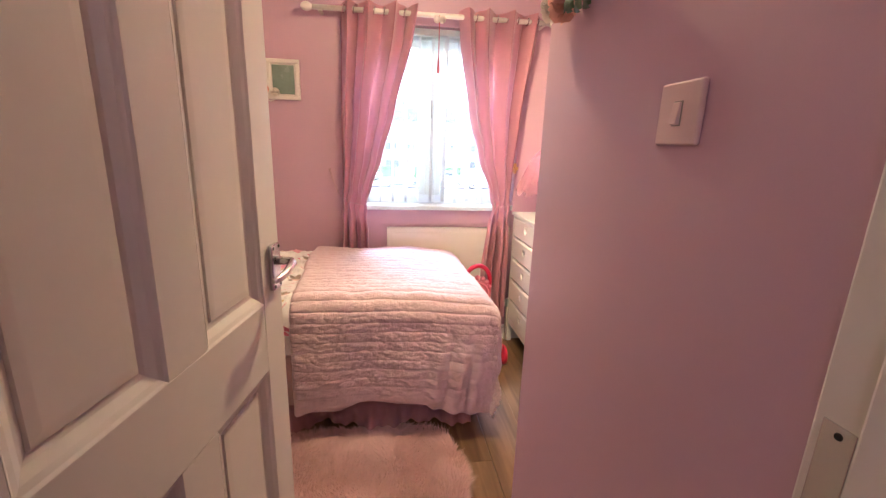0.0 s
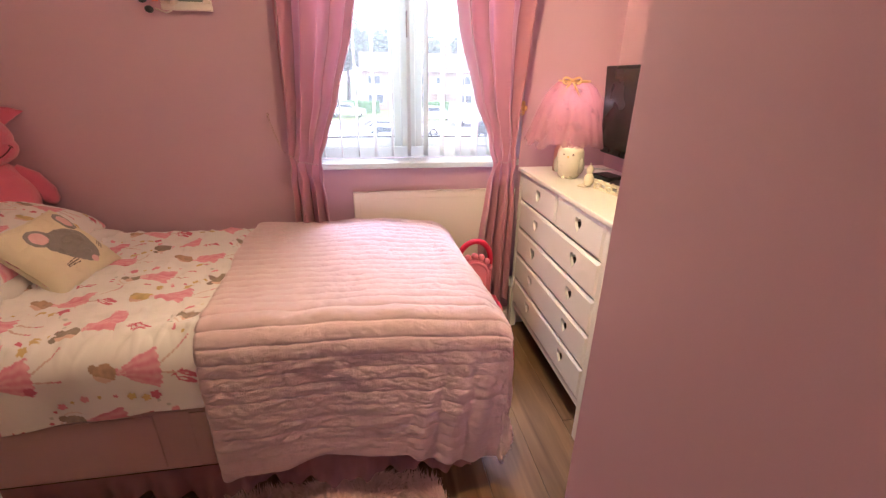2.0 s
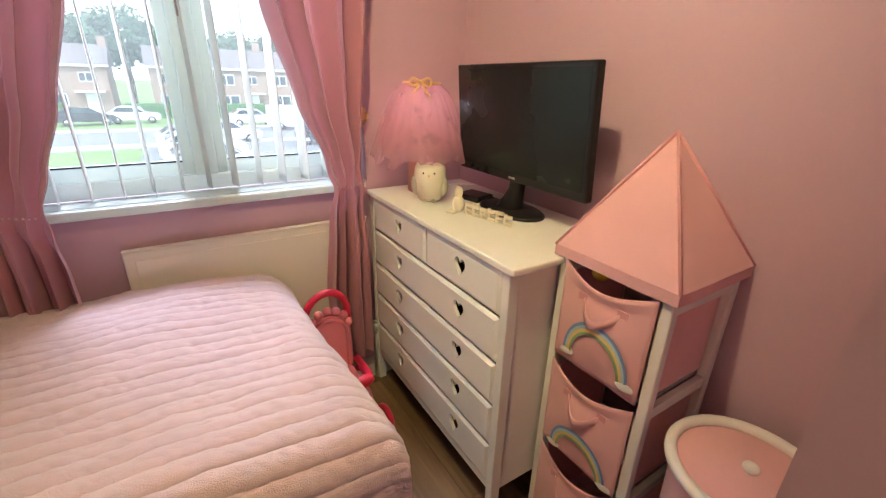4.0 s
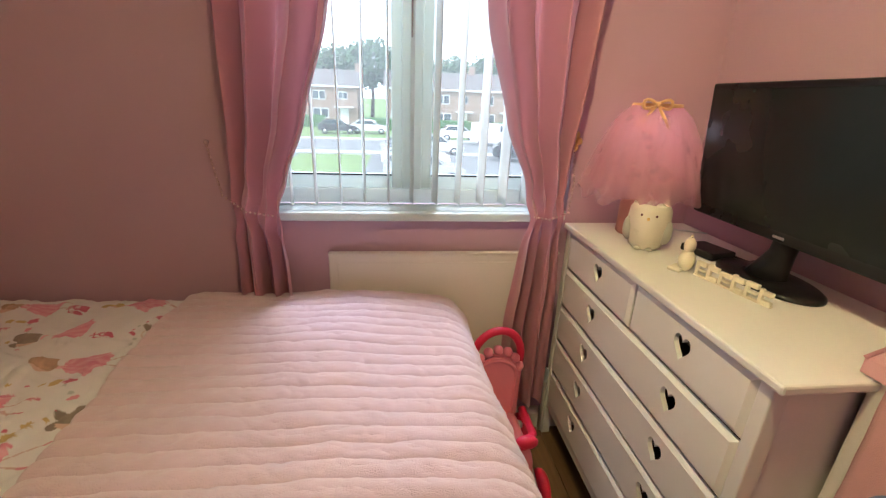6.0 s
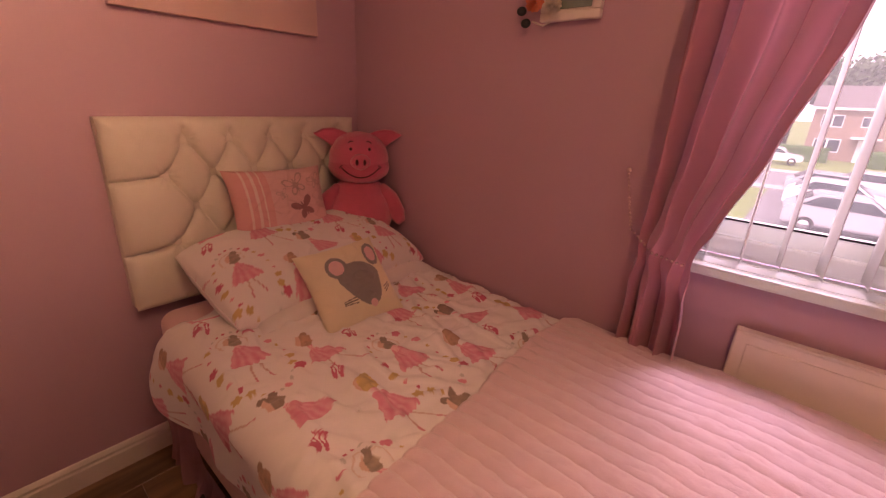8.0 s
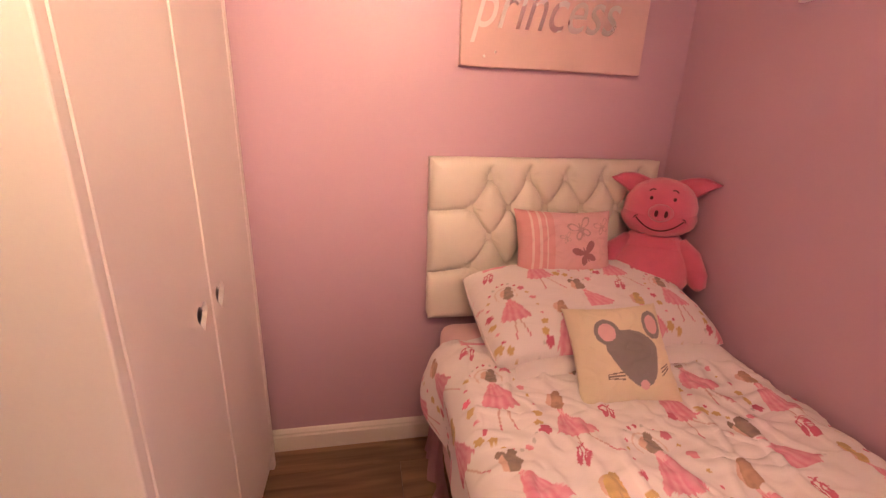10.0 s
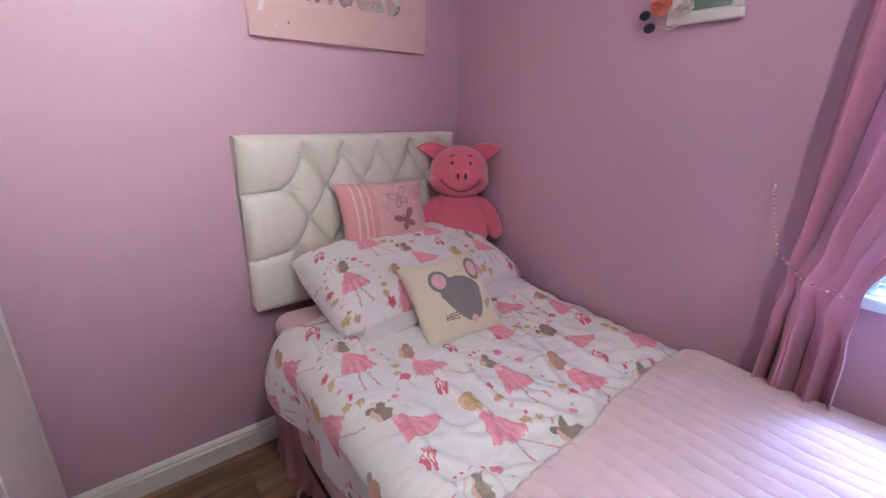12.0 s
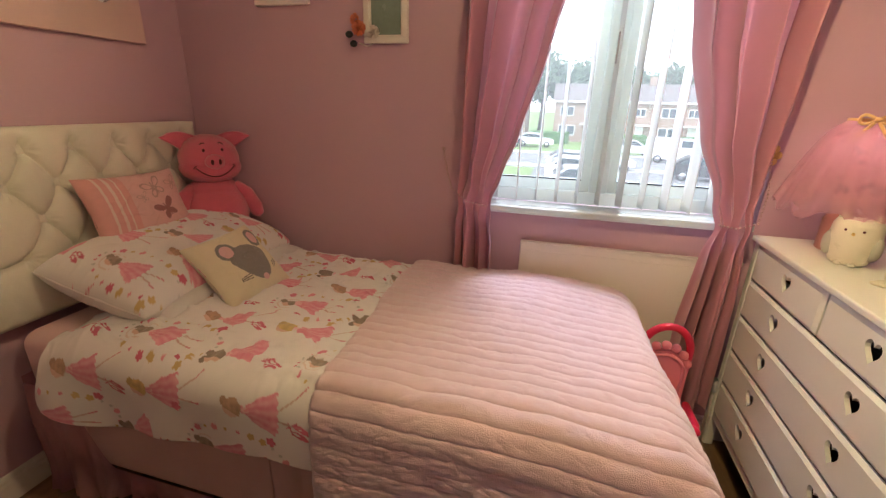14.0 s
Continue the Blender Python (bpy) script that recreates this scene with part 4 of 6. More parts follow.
def on_head(s, z):
    top = 0.110 * math.sqrt(max(0.0, 1 - (s / 0.127) ** 2 - ((z - 1.082) / 0.110) ** 2))
    low = 0.008 + 0.104 * math.sqrt(max(0.0, 1 - (s / 0.131) ** 2 - ((z - 1.046) / 0.074) ** 2))
    return (px + max(top, low) + 0.001, py + s, z)


add(bm, tube([on_head(s * 0.0095, 1.014 + 0.040 * (s / 8) ** 2) for s in range(-8, 9)], 0.0022, 6))
for sd in (-1, 1):
    add(bm, tube([on_head(sd * 0.072, 1.062), on_head(sd * 0.080, 1.058), on_head(sd * 0.084, 1.050)], 0.002, 6))
    add(bm, tube([on_head(sd * 0.027, 1.156), on_head(sd * 0.037, 1.157), on_head(sd * 0.046, 1.150)], 0.0022, 6))
    add(bm, ball(on_head(sd * 0.037, 1.128), (0.005, 0.0058, 0.0066), u=10, v=8))
    add(bm, ball((px + 0.131, py + sd * 0.015, 1.080), (0.004, 0.0065, 0.012), u=10, v=8))
bmesh.ops.translate(bm, vec=(0, 0, 0.006), verts=bm.verts)
bmesh.ops.rotate(bm, cent=(px, py, 0), matrix=Matrix.Rotation(radians(-35), 3, "Z"), verts=bm.verts)
bm.faces.ensure_lookup_table()
for f in bm.faces[nface:]:
    f.material_index = 1
solid("plush_toy", bm, [M_PLUSH, M_EYE], "bright pink plush pig toy sitting against the headboard", "soft toy", smooth=True)

# ---- pictures ----
M_CANVAS = mat("blush_canvas", (0.66, 0.45, 0.44), 0.7, var=0.16, scale=3.5, grain=700, bump=0.08)
M_FOIL = mat("silver_foil", (0.72, 0.70, 0.70), 0.28, metal=1.0, var=0.05, bump=0.0)
cv = thing("canvas_print", (XL, 2.308, 1.55), "blush pink canvas with silver script lettering", "wall art")
part("canvas", box(XL, XL + 0.026, 1.966, 2.650, 1.551, 2.00, 0.003), M_CANVAS, cv)


def letters(text, size, m, material, parent, name="lettering", shear=0.0, extrude=0.0008):
    cu = bpy.data.curves.new(name, "FONT")
    cu.body, cu.size, cu.shear, cu.extrude = text, size, shear, extrude
    tmp = new(name + "_tmp", cu)
    bpy.context.view_layer.update()
    me = bpy.data.meshes.new_from_object(tmp.evaluated_get(bpy.context.evaluated_depsgraph_get()))
    bpy.data.objects.remove(tmp)
    me.transform(m)
    me.materials.clear()
    me.materials.append(material)
    ob = new(name, me)
    ob.parent = parent
    if parent in ROOT_AT:
        ob.matrix_parent_inverse = Matrix.Translation(-ROOT_AT[parent])
    return ob


WEST = Matrix(((0, 0, 1, XL + 0.0275), (1, 0, 0, 2.002), (0, 1, 0, 1.675), (0, 0, 0, 1)))
letters("princess", 0.185, WEST @ Matrix.Diagonal((0.86, 1.15, 1, 1)), M_FOIL, cv, shear=0.35)
for y, z in ((2.09, 1.60), (2.05, 1.585)):
    part("foil_dot", ball((XL + 0.0265, y, z), (0.001, 0.005, 0.005), u=10, v=6), M_FOIL, cv)

M_FRAME = mat("distressed_white_frame", (0.80, 0.76, 0.70), 0.45, var=0.06, scale=20, grain=150, bump=0.08)
M_MIRROR = mat("grey_green_print", (0.20, 0.27, 0.23), 0.25, var=0.25, scale=9, grain=60, bump=0.0)


def picture(x0, x1, z0, z1, label):
    pf = thing("picture_frame", ((x0 + x1) / 2, YB, z0), label, "picture frame", "white picture frames")
    w = 0.024
    for a in (box(x0, x1, YB - 0.022, YB, z0, z0 + w, 0.004), box(x0, x1, YB - 0.022, YB, z1 - w, z1, 0.004),
              box(x0, x0 + w, YB - 0.022, YB, z0 + w, z1 - w, 0.004), box(x1 - w, x1, YB - 0.022, YB, z0 + w, z1 - w, 0.004)):
        part("moulding", a, M_FRAME, pf)
    part("mount", box(x0 + w, x1 - w, YB - 0.010, YB - 0.001, z0 + w, z1 - w), M_FRAME, pf)
    part("print", box(x0 + w + 0.008, x1 - w - 0.008, YB - 0.0125, YB - 0.010, z0 + w + 0.008, z1 - w - 0.008), M_MIRROR, pf)
    return pf


picture(-0.722, -0.536, 1.568, 1.790, "small white picture frame with paper roses on its corner")
picture(-1.215, -0.962, 1.716, 1.95, "white picture frame with a grey-green print")


def rose(at, r, facing, material, parent, name="rose"):
    """A paper rose of curled petals in rings, facing a direction."""
    q = Vector(facing).to_track_quat("Z", "Y").to_matrix().to_4x4()
    ob = part(name, ball(at, (r * 0.22,) * 3, u=10, v=8), material, parent, smooth=True)
    for ring, (count, rad, tilt, size) in enumerate(((3, 0.14, 80, 0.45), (4, 0.32, 66, 0.52), (5, 0.52, 45, 0.60), (6, 0.70, 22, 0.62))):
        for k in range(count):
            ang = 2 * math.pi * (k + 0.37 * ring) / count
            pet = grid(5, 5, lambda u, v: Vector(((u - 0.5) * size * (0.55 + 0.9 * math.sin(math.pi * (0.15 + 0.75 * v)) * 0.8), v * size, 0.12 * math.sin(math.pi * u) + 0.10 * v * v)))
            mm = Matrix.Translation(at) @ q @ Matrix.Scale(r, 4) @ Matrix.Rotation(ang, 4, "Z") @ Matrix.Translation((0, rad * 0.45, -0.15 * ring)) @ Matrix.Rotation(radians(tilt), 4, "X")
            bmesh.ops.transform(pet, matrix=mm, verts=pet.verts)
            part("petal", pet, material, ob, smooth=True)
    return ob


def leaf_bm(at, direction, normal, length, width):
    d, nrm = Vector(direction).normalized(), Vector(normal).normalized()
    sd = d.cross(nrm).normalized()
    return grid(6, 4, lambda u, v: Vector(at) + d * (u * length) + sd * ((v - 0.5) * width * math.sin(math.pi * (0.06 + 0.9 * u)) ** 0.8) + nrm * (0.12 * length * math.sin(math.pi * u) - 0.25 * width * abs(v - 0.5)))


M_PEACH = mat("peach_paper", (0.80, 0.30, 0.17), 0.7, var=0.12, scale=40, translucent=0.1)
M_IVORY = mat("ivory_paper", (0.80, 0.74, 0.66), 0.7, var=0.08, scale=40, translucent=0.1)
M_BLUSH = mat("blush_paper", (0.80, 0.45, 0.36), 0.7, var=0.12, scale=40, translucent=0.1)
M_LEAF = mat("dark_green_leaf", (0.05, 0.10, 0.045), 0.5, var=0.25, scale=40)
M_DARKLEAF = mat("near_black_leaf", (0.02, 0.025, 0.03), 0.5, var=0.2, scale=40)
po = thing("paper_rose_posy", (-0.735, YB - 0.03, 1.59), "peach and ivory paper roses with dark leaves", "flowers")
rose((-0.735, YB - 0.040, 1.622), 0.034, (0.2, -1, 0), M_PEACH, po)
rose((-0.755, YB - 0.036, 1.655), 0.026, (-0.3, -1, 0.2), M_PEACH, po)
rose((-0.672, YB - 0.042, 1.606), 0.030, (0.2, -1, 0), M_IVORY, po)
for x, z in ((-0.778, 1.600), (-0.760, 1.566)):
    part("berry", ball((x, YB - 0.035, z), (0.016, 0.012, 0.013), u=12, v=8), M_DARKLEAF, po)
part("stem_glitter", tube([(-0.74, YB - 0.03, 1.57), (-0.70, YB - 0.035, 1.556), (-0.68, YB - 0.03, 1.565)], 0.003, 6), M_IVORY, po)

# flower spray on the wall by the door
sp = thing("flower_spray", (XN, 1.12, 1.68), "artificial cream and blush flowers with green leaves", "flowers")
for y, z, r, m in ((1.16, 1.655, 0.052, M_BLUSH), (1.22, 1.665, 0.046, M_IVORY), (1.11, 1.70, 0.05, M_BLUSH), (1.04, 1.69, 0.045, M_IVORY)):
    rose((XN - 0.035, y, z), r, (-1, -0.5, -0.2), m, sp)
random.seed(4)
for k in range(12):
    y, z = 0.98 + random.random() * 0.14, 1.615 + random.random() * 0.07
    part("leaf", leaf_bm((XN - 0.012 - 0.02 * random.random(), y + 0.05, z + 0.03), (-0.25, -0.7, -0.75 + random.random() * 0.8), (-1, 0.1, 0.1), 0.07, 0.04), M_LEAF, sp, smooth=True)
part("wire", tube([(XN - 0.004, 1.03, 1.66), (XN - 0.015, 1.1, 1.69), (XN - 0.004, 1.22, 1.70)], 0.004, 6), M_LEAF, sp)

# tiebacks
M_BEAD = mat("pearl_bead", (0.66, 0.46, 0.46), 0.2, var=0.03, coat=0.5)
M_HOOK = mat("yellow_resin", (0.80, 0.55, 0.18), 0.5, var=0.1, scale=40)


def tieback(hook, pts, material, label):
    tb = thing("curtain_tieback", hook, label, "tieback")
    part("hook", ball(hook, (0.007, 0.010, 0.008), u=12, v=8), material, tb)
    ps = [Vector(p) for p in pts]
    for a, b in zip(ps, ps[1:]):
        n = max(2, int((b - a).length / 0.012))
        for k in range(n):
            part("bead", ball(a + (b - a) * (k / n), (0.0042,) * 3, u=8, v=6), M_BEAD, tb)
    return tb


tieback((-0.382, YB - 0.015, 1.172), [(-0.380, YB - 0.02, 1.16), (-0.352, YB - 0.06, 1.09), (-0.318, YB - 0.115, 1.03), (-0.25, YB - 0.135, 0.985), (-0.165, YB - 0.125, 0.968)], M_BEAD, "pearl bead tieback on a wall hook")
rt = tieback((0.785, YB - 0.02, 1.205), [(0.783, YB - 0.03, 1.19), (0.775, YB - 0.09, 1.08), (0.755, YB - 0.125, 0.985), (0.69, YB - 0.135, 0.965), (0.632, YB - 0.12, 0.972)], M_HOOK, "pearl bead tieback on a yellow flower hook")
for k in range(5):
    a = 2 * math.pi * k / 5
    part("petal", ball((0.785 + 0.016 * math.cos(a), YB - 0.024, 1.205 + 0.022 * math.sin(a)), (0.012, 0.007, 0.013), u=10, v=8), M_HOOK, rt)

# heart ornament on a ribbon over the window
M_RIBBON = mat("red_ribbon", (0.55, 0.10, 0.10), 0.5, var=0.1, scale=40)
orn = thing("hanging_ornament", (0.265, YB - 0.10, 2.04), "cream fabric heart hanging on a red ribbon", "ornament")
part("heart", ball((0.250, YB - 0.105, 2.030), (0.020, 0.012, 0.022), u=14, v=10), M_IVORY, orn)
part("heart_half", ball((0.280, YB - 0.105, 2.030), (0.020, 0.012, 0.022), u=14, v=10), M_IVORY, orn)
part("ribbon", box(0.2615, 0.2665, YB - 0.101, YB - 0.0995, 1.83, 2.05, m=None), M_RIBBON, orn)
part("tassel", lathe([(0.003, 0.09), (0.006, 0.07), (0.008, 0.0)], pose(0.264, YB - 0.1, 1.745), 10), M_RIBBON, orn)

# unseen ceiling light of the room, assumed to be a spotlight bar
bulb_m = bpy.data.materials.new("lit_bulb")
bulb_m.use_nodes = True
bulb_m.node_tree.nodes["Principled BSDF"].inputs["Emission Color"].default_value = (1.0, 0.62, 0.36, 1)
bulb_m.node_tree.nodes["Principled BSDF"].inputs["Emission Strength"].default_value = 2.0
pd = thing("ceiling_spotlight", (BULB.x, BULB.y, H), "unseen ceiling light, assumed to be a white spotlight bar with warm lit heads", "lamp")
part("ceiling_plate", box(BULB.x - 0.16, BULB.x + 0.16, BULB.y - 0.03, BULB.y + 0.03, H - 0.022, H, 0.006), M_UPVC, pd)
for dx_, lean_ in ((-0.11, -58), (0.0, 12), (0.11, 58)):
    hx_ = BULB.x + dx_
    part("stem", tube([(hx_, BULB.y, H - 0.02), (hx_, BULB.y, H - 0.06)], 0.005, 8), M_CHROME, pd)
    hm_ = pose(hx_, BULB.y, H - 0.075, 0, lean_ + 180, 0)
    hs_ = part("head", lathe([(0.014, -0.03), (0.026, -0.01), (0.031, 0.03), (0.028, 0.032)], hm_, 20, cap=False), M_UPVC, pd)
    part("bulb", lathe([(0.0, 0.026), (0.020, 0.024), (0.026, 0.016)], hm_, 16, cap=False), bulb_m, hs_)

# unseen fitting on the landing, added to go with the fill light
ll = thing("landing_fill_fitting", (-0.45, -0.60, H), "added round white fitting, unseen, for the landing fill light", "lamp")
part("base_plate", lathe([(0.11, 0.0), (0.11, -0.02), (0.09, -0.03)], pose(-0.45, -0.60, H), 28), M_UPVC, ll)
part("bulb", ball((-0.45, -0.60, H - 0.06), (0.03, 0.03, 0.036)), bulb_m, ll)

# ---- chest of drawers ----
def heart_points(cx, cy, w, h, n=28):
    pts = []
    for k in range(n):
        t = 2 * math.pi * k / n
        x = 16 * math.sin(t) ** 3 / 32 * w
        y = (13 * math.cos(t) - 5 * math.cos(2 * t) - 2 * math.cos(3 * t) - math.cos(4 * t) + 2.5) / 29 * h
        pts.append((cx + x, cy + y))
    return pts


def board_with_hearts(a0, a1, b0, b1, hearts, depth, m, bevel=0.012):
    """A drawer front or door: bevelled border, heart-shaped holes cut through it; local a, b, depth mapped by m."""
    b = bmesh.new()
    d1, q = 0.007, 0.042
    ia0, ia1, ib0, ib1 = a0 + bevel, a1 - bevel, b0 + bevel, b1 - bevel

    def quad(x0, x1, y0, y1):
        b.faces.new([b.verts.new(p) for p in ((x0, y0, 0), (x1, y0, 0), (x1, y1, 0), (x0, y1, 0))])

    cb = hearts[0][1]
    quad(ia0, ia1, ib0, cb - q)
    quad(ia0, ia1, cb + q, ib1)
    x = ia0
    for cx, cy, w, h in sorted(hearts):
        quad(x, cx - q, cb - q, cb + q)
        x = cx + q
        inner = heart_points(cx, cy, w, h)
        ring = []
        for px_, py_ in inner:
            dx, dy = px_ - cx, py_ - cy
            k = q / max(abs(dx), abs(dy), 1e-6)
            ring.append((cx + dx * k, cy + dy * k))
        for k in range(len(inner)):
            j = (k + 1) % len(inner)
            pts = [ring[k], ring[j], inner[j], inner[k]]
            b.faces.new([b.verts.new((p[0], p[1], 0)) for p in pts])
            if abs(ring[k][0] - ring[j][0]) > 1e-5 and abs(ring[k][1] - ring[j][1]) > 1e-5:
                c = [(cx + sx * q, cy + sy * q) for sx in (-1, 1) for sy in (-1, 1)]
                c = min(c, key=lambda p: math.hypot(p[0] - ring[k][0], p[1] - ring[k][1]) + math.hypot(p[0] - ring[j][0], p[1] - ring[j][1]))
                b.faces.new([b.verts.new((p[0], p[1], 0)) for p in (ring[k], c, ring[j])])
            b.faces.new([b.verts.new(p) for p in ((*inner[k], 0), (*inner[j], 0), (*inner[j], depth), (*inner[k], depth))])
    quad(x, ia1, cb - q, cb + q)
    outer = [(ia0, ib0, 0), (ia1, ib0, 0), (ia1, ib1, 0), (ia0, ib1, 0)]
    rim = [(a0, b0, d1), (a1, b0, d1), (a1, b1, d1), (a0, b1, d1)]
    back = [(a0, b0, depth), (a1, b0, depth), (a1, b1, depth), (a0, b1, depth)]
    for k in range(4):
        j = (k + 1) % 4
        b.faces.new([b.verts.new(p) for p in (outer[k], outer[j], rim[j], rim[k])])
        b.faces.new([b.verts.new(p) for p in (rim[k], rim[j], back[j], back[k])])
    bmesh.ops.remove_doubles(b, verts=b.verts, dist=1e-5)
    bmesh.ops.transform(b, matrix=m, verts=b.verts)
    bmesh.ops.recalc_face_normals(b, faces=b.faces)
    return b


CF, CB, CY0, CY1, CTOP = 0.806, 1.255, 1.957, 2.832, 0.922
ch = thing("chest_of_drawers", (1.03, 2.4, 0), "white wooden chest of drawers with heart-shaped finger holes", "chest of drawers")
part("top", box(CF - 0.012, CB, CY0 - 0.022, CY1 + 0.008, CTOP - 0.020, CTOP, 0.005), M_CHEST, ch)
for y0, y1 in ((CY0, CY0 + 0.028), (CY1 - 0.028, CY1)):
    part("front_post", box(CF, CF + 0.035, y0, y1, 0.0, CTOP - 0.020, 0.003), M_CHEST, ch)
    part("back_post", box(CB - 0.035, CB, y0, y1, 0.0, CTOP - 0.020, 0.003), M_CHEST, ch)
    part("side_panel", box(CF + 0.035, CB - 0.035, y0 + 0.006, y1 - 0.006, 0.145, CTOP - 0.020), M_CHEST, ch)
part("bottom_rail", box(CF + 0.006, CF + 0.024, CY0 + 0.028, CY1 - 0.028, 0.140, 0.172, 0.002), M_CHEST, ch)
part("back_panel", box(CB - 0.012, CB - 0.002, CY0 + 0.03, CY1 - 0.03, 0.15, CTOP - 0.02), M_SHADE_JOINT, ch)
EASTM = Matrix(((0, 0, 1, CF - 0.002), (1, 0, 0, 0), (0, 1, 0, 0), (0, 0, 0, 1)))
HW, HH = 0.054, 0.060
ROWS_Z = [(0.766, 0.896), (0.619, 0.759), (0.473, 0.612), (0.325, 0.466), (0.176, 0.318)]
M_CLOTHA = mat("folded_white_cloth", (0.70, 0.66, 0.66), 0.85, var=0.2, scale=30, bump=0.2)
M_CLOTHB = mat("folded_blue_cloth", (0.25, 0.42, 0.58), 0.85, var=0.25, scale=30, bump=0.2)
ya, yb, ym = CY0 + 0.031, CY1 - 0.031, 2.375
for r, (z0, z1) in enumerate(ROWS_Z):
    zc = (z0 + z1) / 2 + 0.004
    spans = [(ya, ym - 0.004, [2.172]), (ym + 0.004, yb, [2.572])] if r == 0 else [(ya, yb, [2.172, 2.572])]
    for y0, y1, hs in spans:
        dr = part("drawer", board_with_hearts(y0, y1, z0, z1, [(hy, zc, HW, HH) for hy in hs], 0.012, EASTM), M_CHEST, ch)
        part("drawer_box", box(CF + 0.10, CF + 0.38, y0 + 0.02, y1 - 0.02, z0 + 0.01, z0 + 0.02), M_SHADE_JOINT, dr)
        for hy in hs:
            if hy < 2.4 or r in (1, 4):
                cl = grid(10, 8, lambda u, v: Vector((CF + 0.075 + 0.02 * noise.noise((u * 4 + r, v * 4, hy)), hy - 0.055 + 0.11 * u, z0 + 0.015 + 0.050 * v + 0.012 * noise.noise((u * 5, r, hy)))))
                part("folded_cloth", cl, M_CLOTHB if r in (1, 2) and hy < 2.4 else M_CLOTHA, dr, smooth=True)

# ---- things on the chest ----
tv = thing("monitor", (1.12, 2.32, CTOP), "black flat screen television on a round stand", "television")
TM = pose(1.078, 2.303, 1.210, 0, -4.5, -1.0)
sb = part("casing", box(0.0, 0.028, -0.309, 0.309, -0.180, 0.180, 0.005, m=TM), M_BLACKPL, tv)
part("screen", box(-0.0008, 0.002, -0.293, 0.293, -0.152, 0.166, m=TM), M_SCREEN, tv)
part("badge", box(-0.0012, 0.002, -0.016, 0.016, -0.170, -0.163, m=TM), M_CHROME, tv)
part("back_housing", box(0.028, 0.050, -0.20, 0.20, -0.14, 0.12, 0.012, m=TM), M_BLACKPL, tv)
part("stand_neck", tube([(1.118, 2.325, 0.935), (1.122, 2.322, 0.965), (1.128, 2.315, 1.00), (1.125, 2.305, 1.06), (1.115, 2.303, 1.10)], [0.050, 0.036, 0.028, 0.028, 0.03], 14), M_BLACKPL, tv)
bm = lathe([(0.0, 0.0), (1.0, 0.0), (1.0, 0.006), (0.92, 0.012), (0.5, 0.016), (0.0, 0.02)], Matrix.Translation((1.118, 2.325, CTOP)) @ Matrix.Diagonal((0.085, 0.140, 1, 1)), 36, cap=False)
part("stand_base", bm, M_BLACKPL, tv)
bx = thing("set_top_box", (1.12, 2.52, CTOP), "small black box with a cable", "set-top box")
part("box", box(-0.045, 0.045, -0.055, 0.055, 0, 0.022, 0.005, m=pose(1.10, 2.515, CTOP, 0, 0, 12)), M_BLACKPL, bx)
part("cable", tube([(1.14, 2.48, CTOP + 0.012), (1.17, 2.44, CTOP + 0.004), (1.19, 2.40, CTOP + 0.03), (1.16, 2.37, CTOP + 0.07), (1.13, 2.34, CTOP + 0.09)], 0.003, 8), M_BLACKPL, bx)

LX, LY = 0.985, 2.722
M_LAMPBASE = mat("rose_ceramic", (0.50, 0.24, 0.20), 0.4, var=0.06)
M_GOLDRIB = mat("gold_ribbon", (0.80, 0.50, 0.22), 0.35, var=0.08, scale=30, sheen=0.2)
M_TUTU = mat("pink_tutu_net", (0.88, 0.50, 0.58), 0.9, var=0.10, scale=18, grain=900, bump=0.0, sheen=0.4, translucent=0.5, see_through=0.66)
tl = thing("table_lamp", (LX, LY, CTOP), "table lamp with a pink tulle tutu shade and gold bow", "lamp")
part("base", lathe([(0.050, 0), (0.055, 0.005), (0.055, 0.10), (0.045, 0.12), (0.012, 0.13), (0.010, 0.22)], pose(LX, LY, CTOP), 28), M_LAMPBASE, tl)
sh = part("shade", lathe([(0.115, 0.19), (0.064, 0.395), (0.062, 0.40)], pose(LX, LY, CTOP), 36, cap=False), M_TUTU, tl)
for layer in range(3):
    def net(u, v, k=layer):
        a = 2 * math.pi * u
        rr = 0.070 + (0.082 + 0.024 * k) * v ** 0.6 + 0.0022 * v * math.sin(a * (23 + 4 * k) + k) + 0.022 * v * noise.noise((math.cos(a) * 3, math.sin(a) * 3, k * 2.0 + v))
        zz = CTOP + 0.405 - (0.225 + 0.022 * k + 0.045 * noise.noise((math.cos(a) * 4, math.sin(a) * 4, 7 + k))) * v
        y = LY + rr * math.sin(a) * 0.86
        return Vector((LX + rr * math.cos(a), min(y, YB - 0.004), zz))
    part("tulle_layer", grid(220, 8, net), M_TUTU, sh, smooth=True)
part("waistband", lathe([(0.069, 0.400), (0.071, 0.402), (0.071, 0.409), (0.068, 0.411)], pose(LX, LY, CTOP), 36, cap=False), M_GOLDRIB, tl)
front = Vector((-0.53, -0.85, 0)).normalized()
right = Vector((0.85, -0.53, 0)).normalized()
bc = Vector((LX, LY, CTOP + 0.408)) + front * 0.078
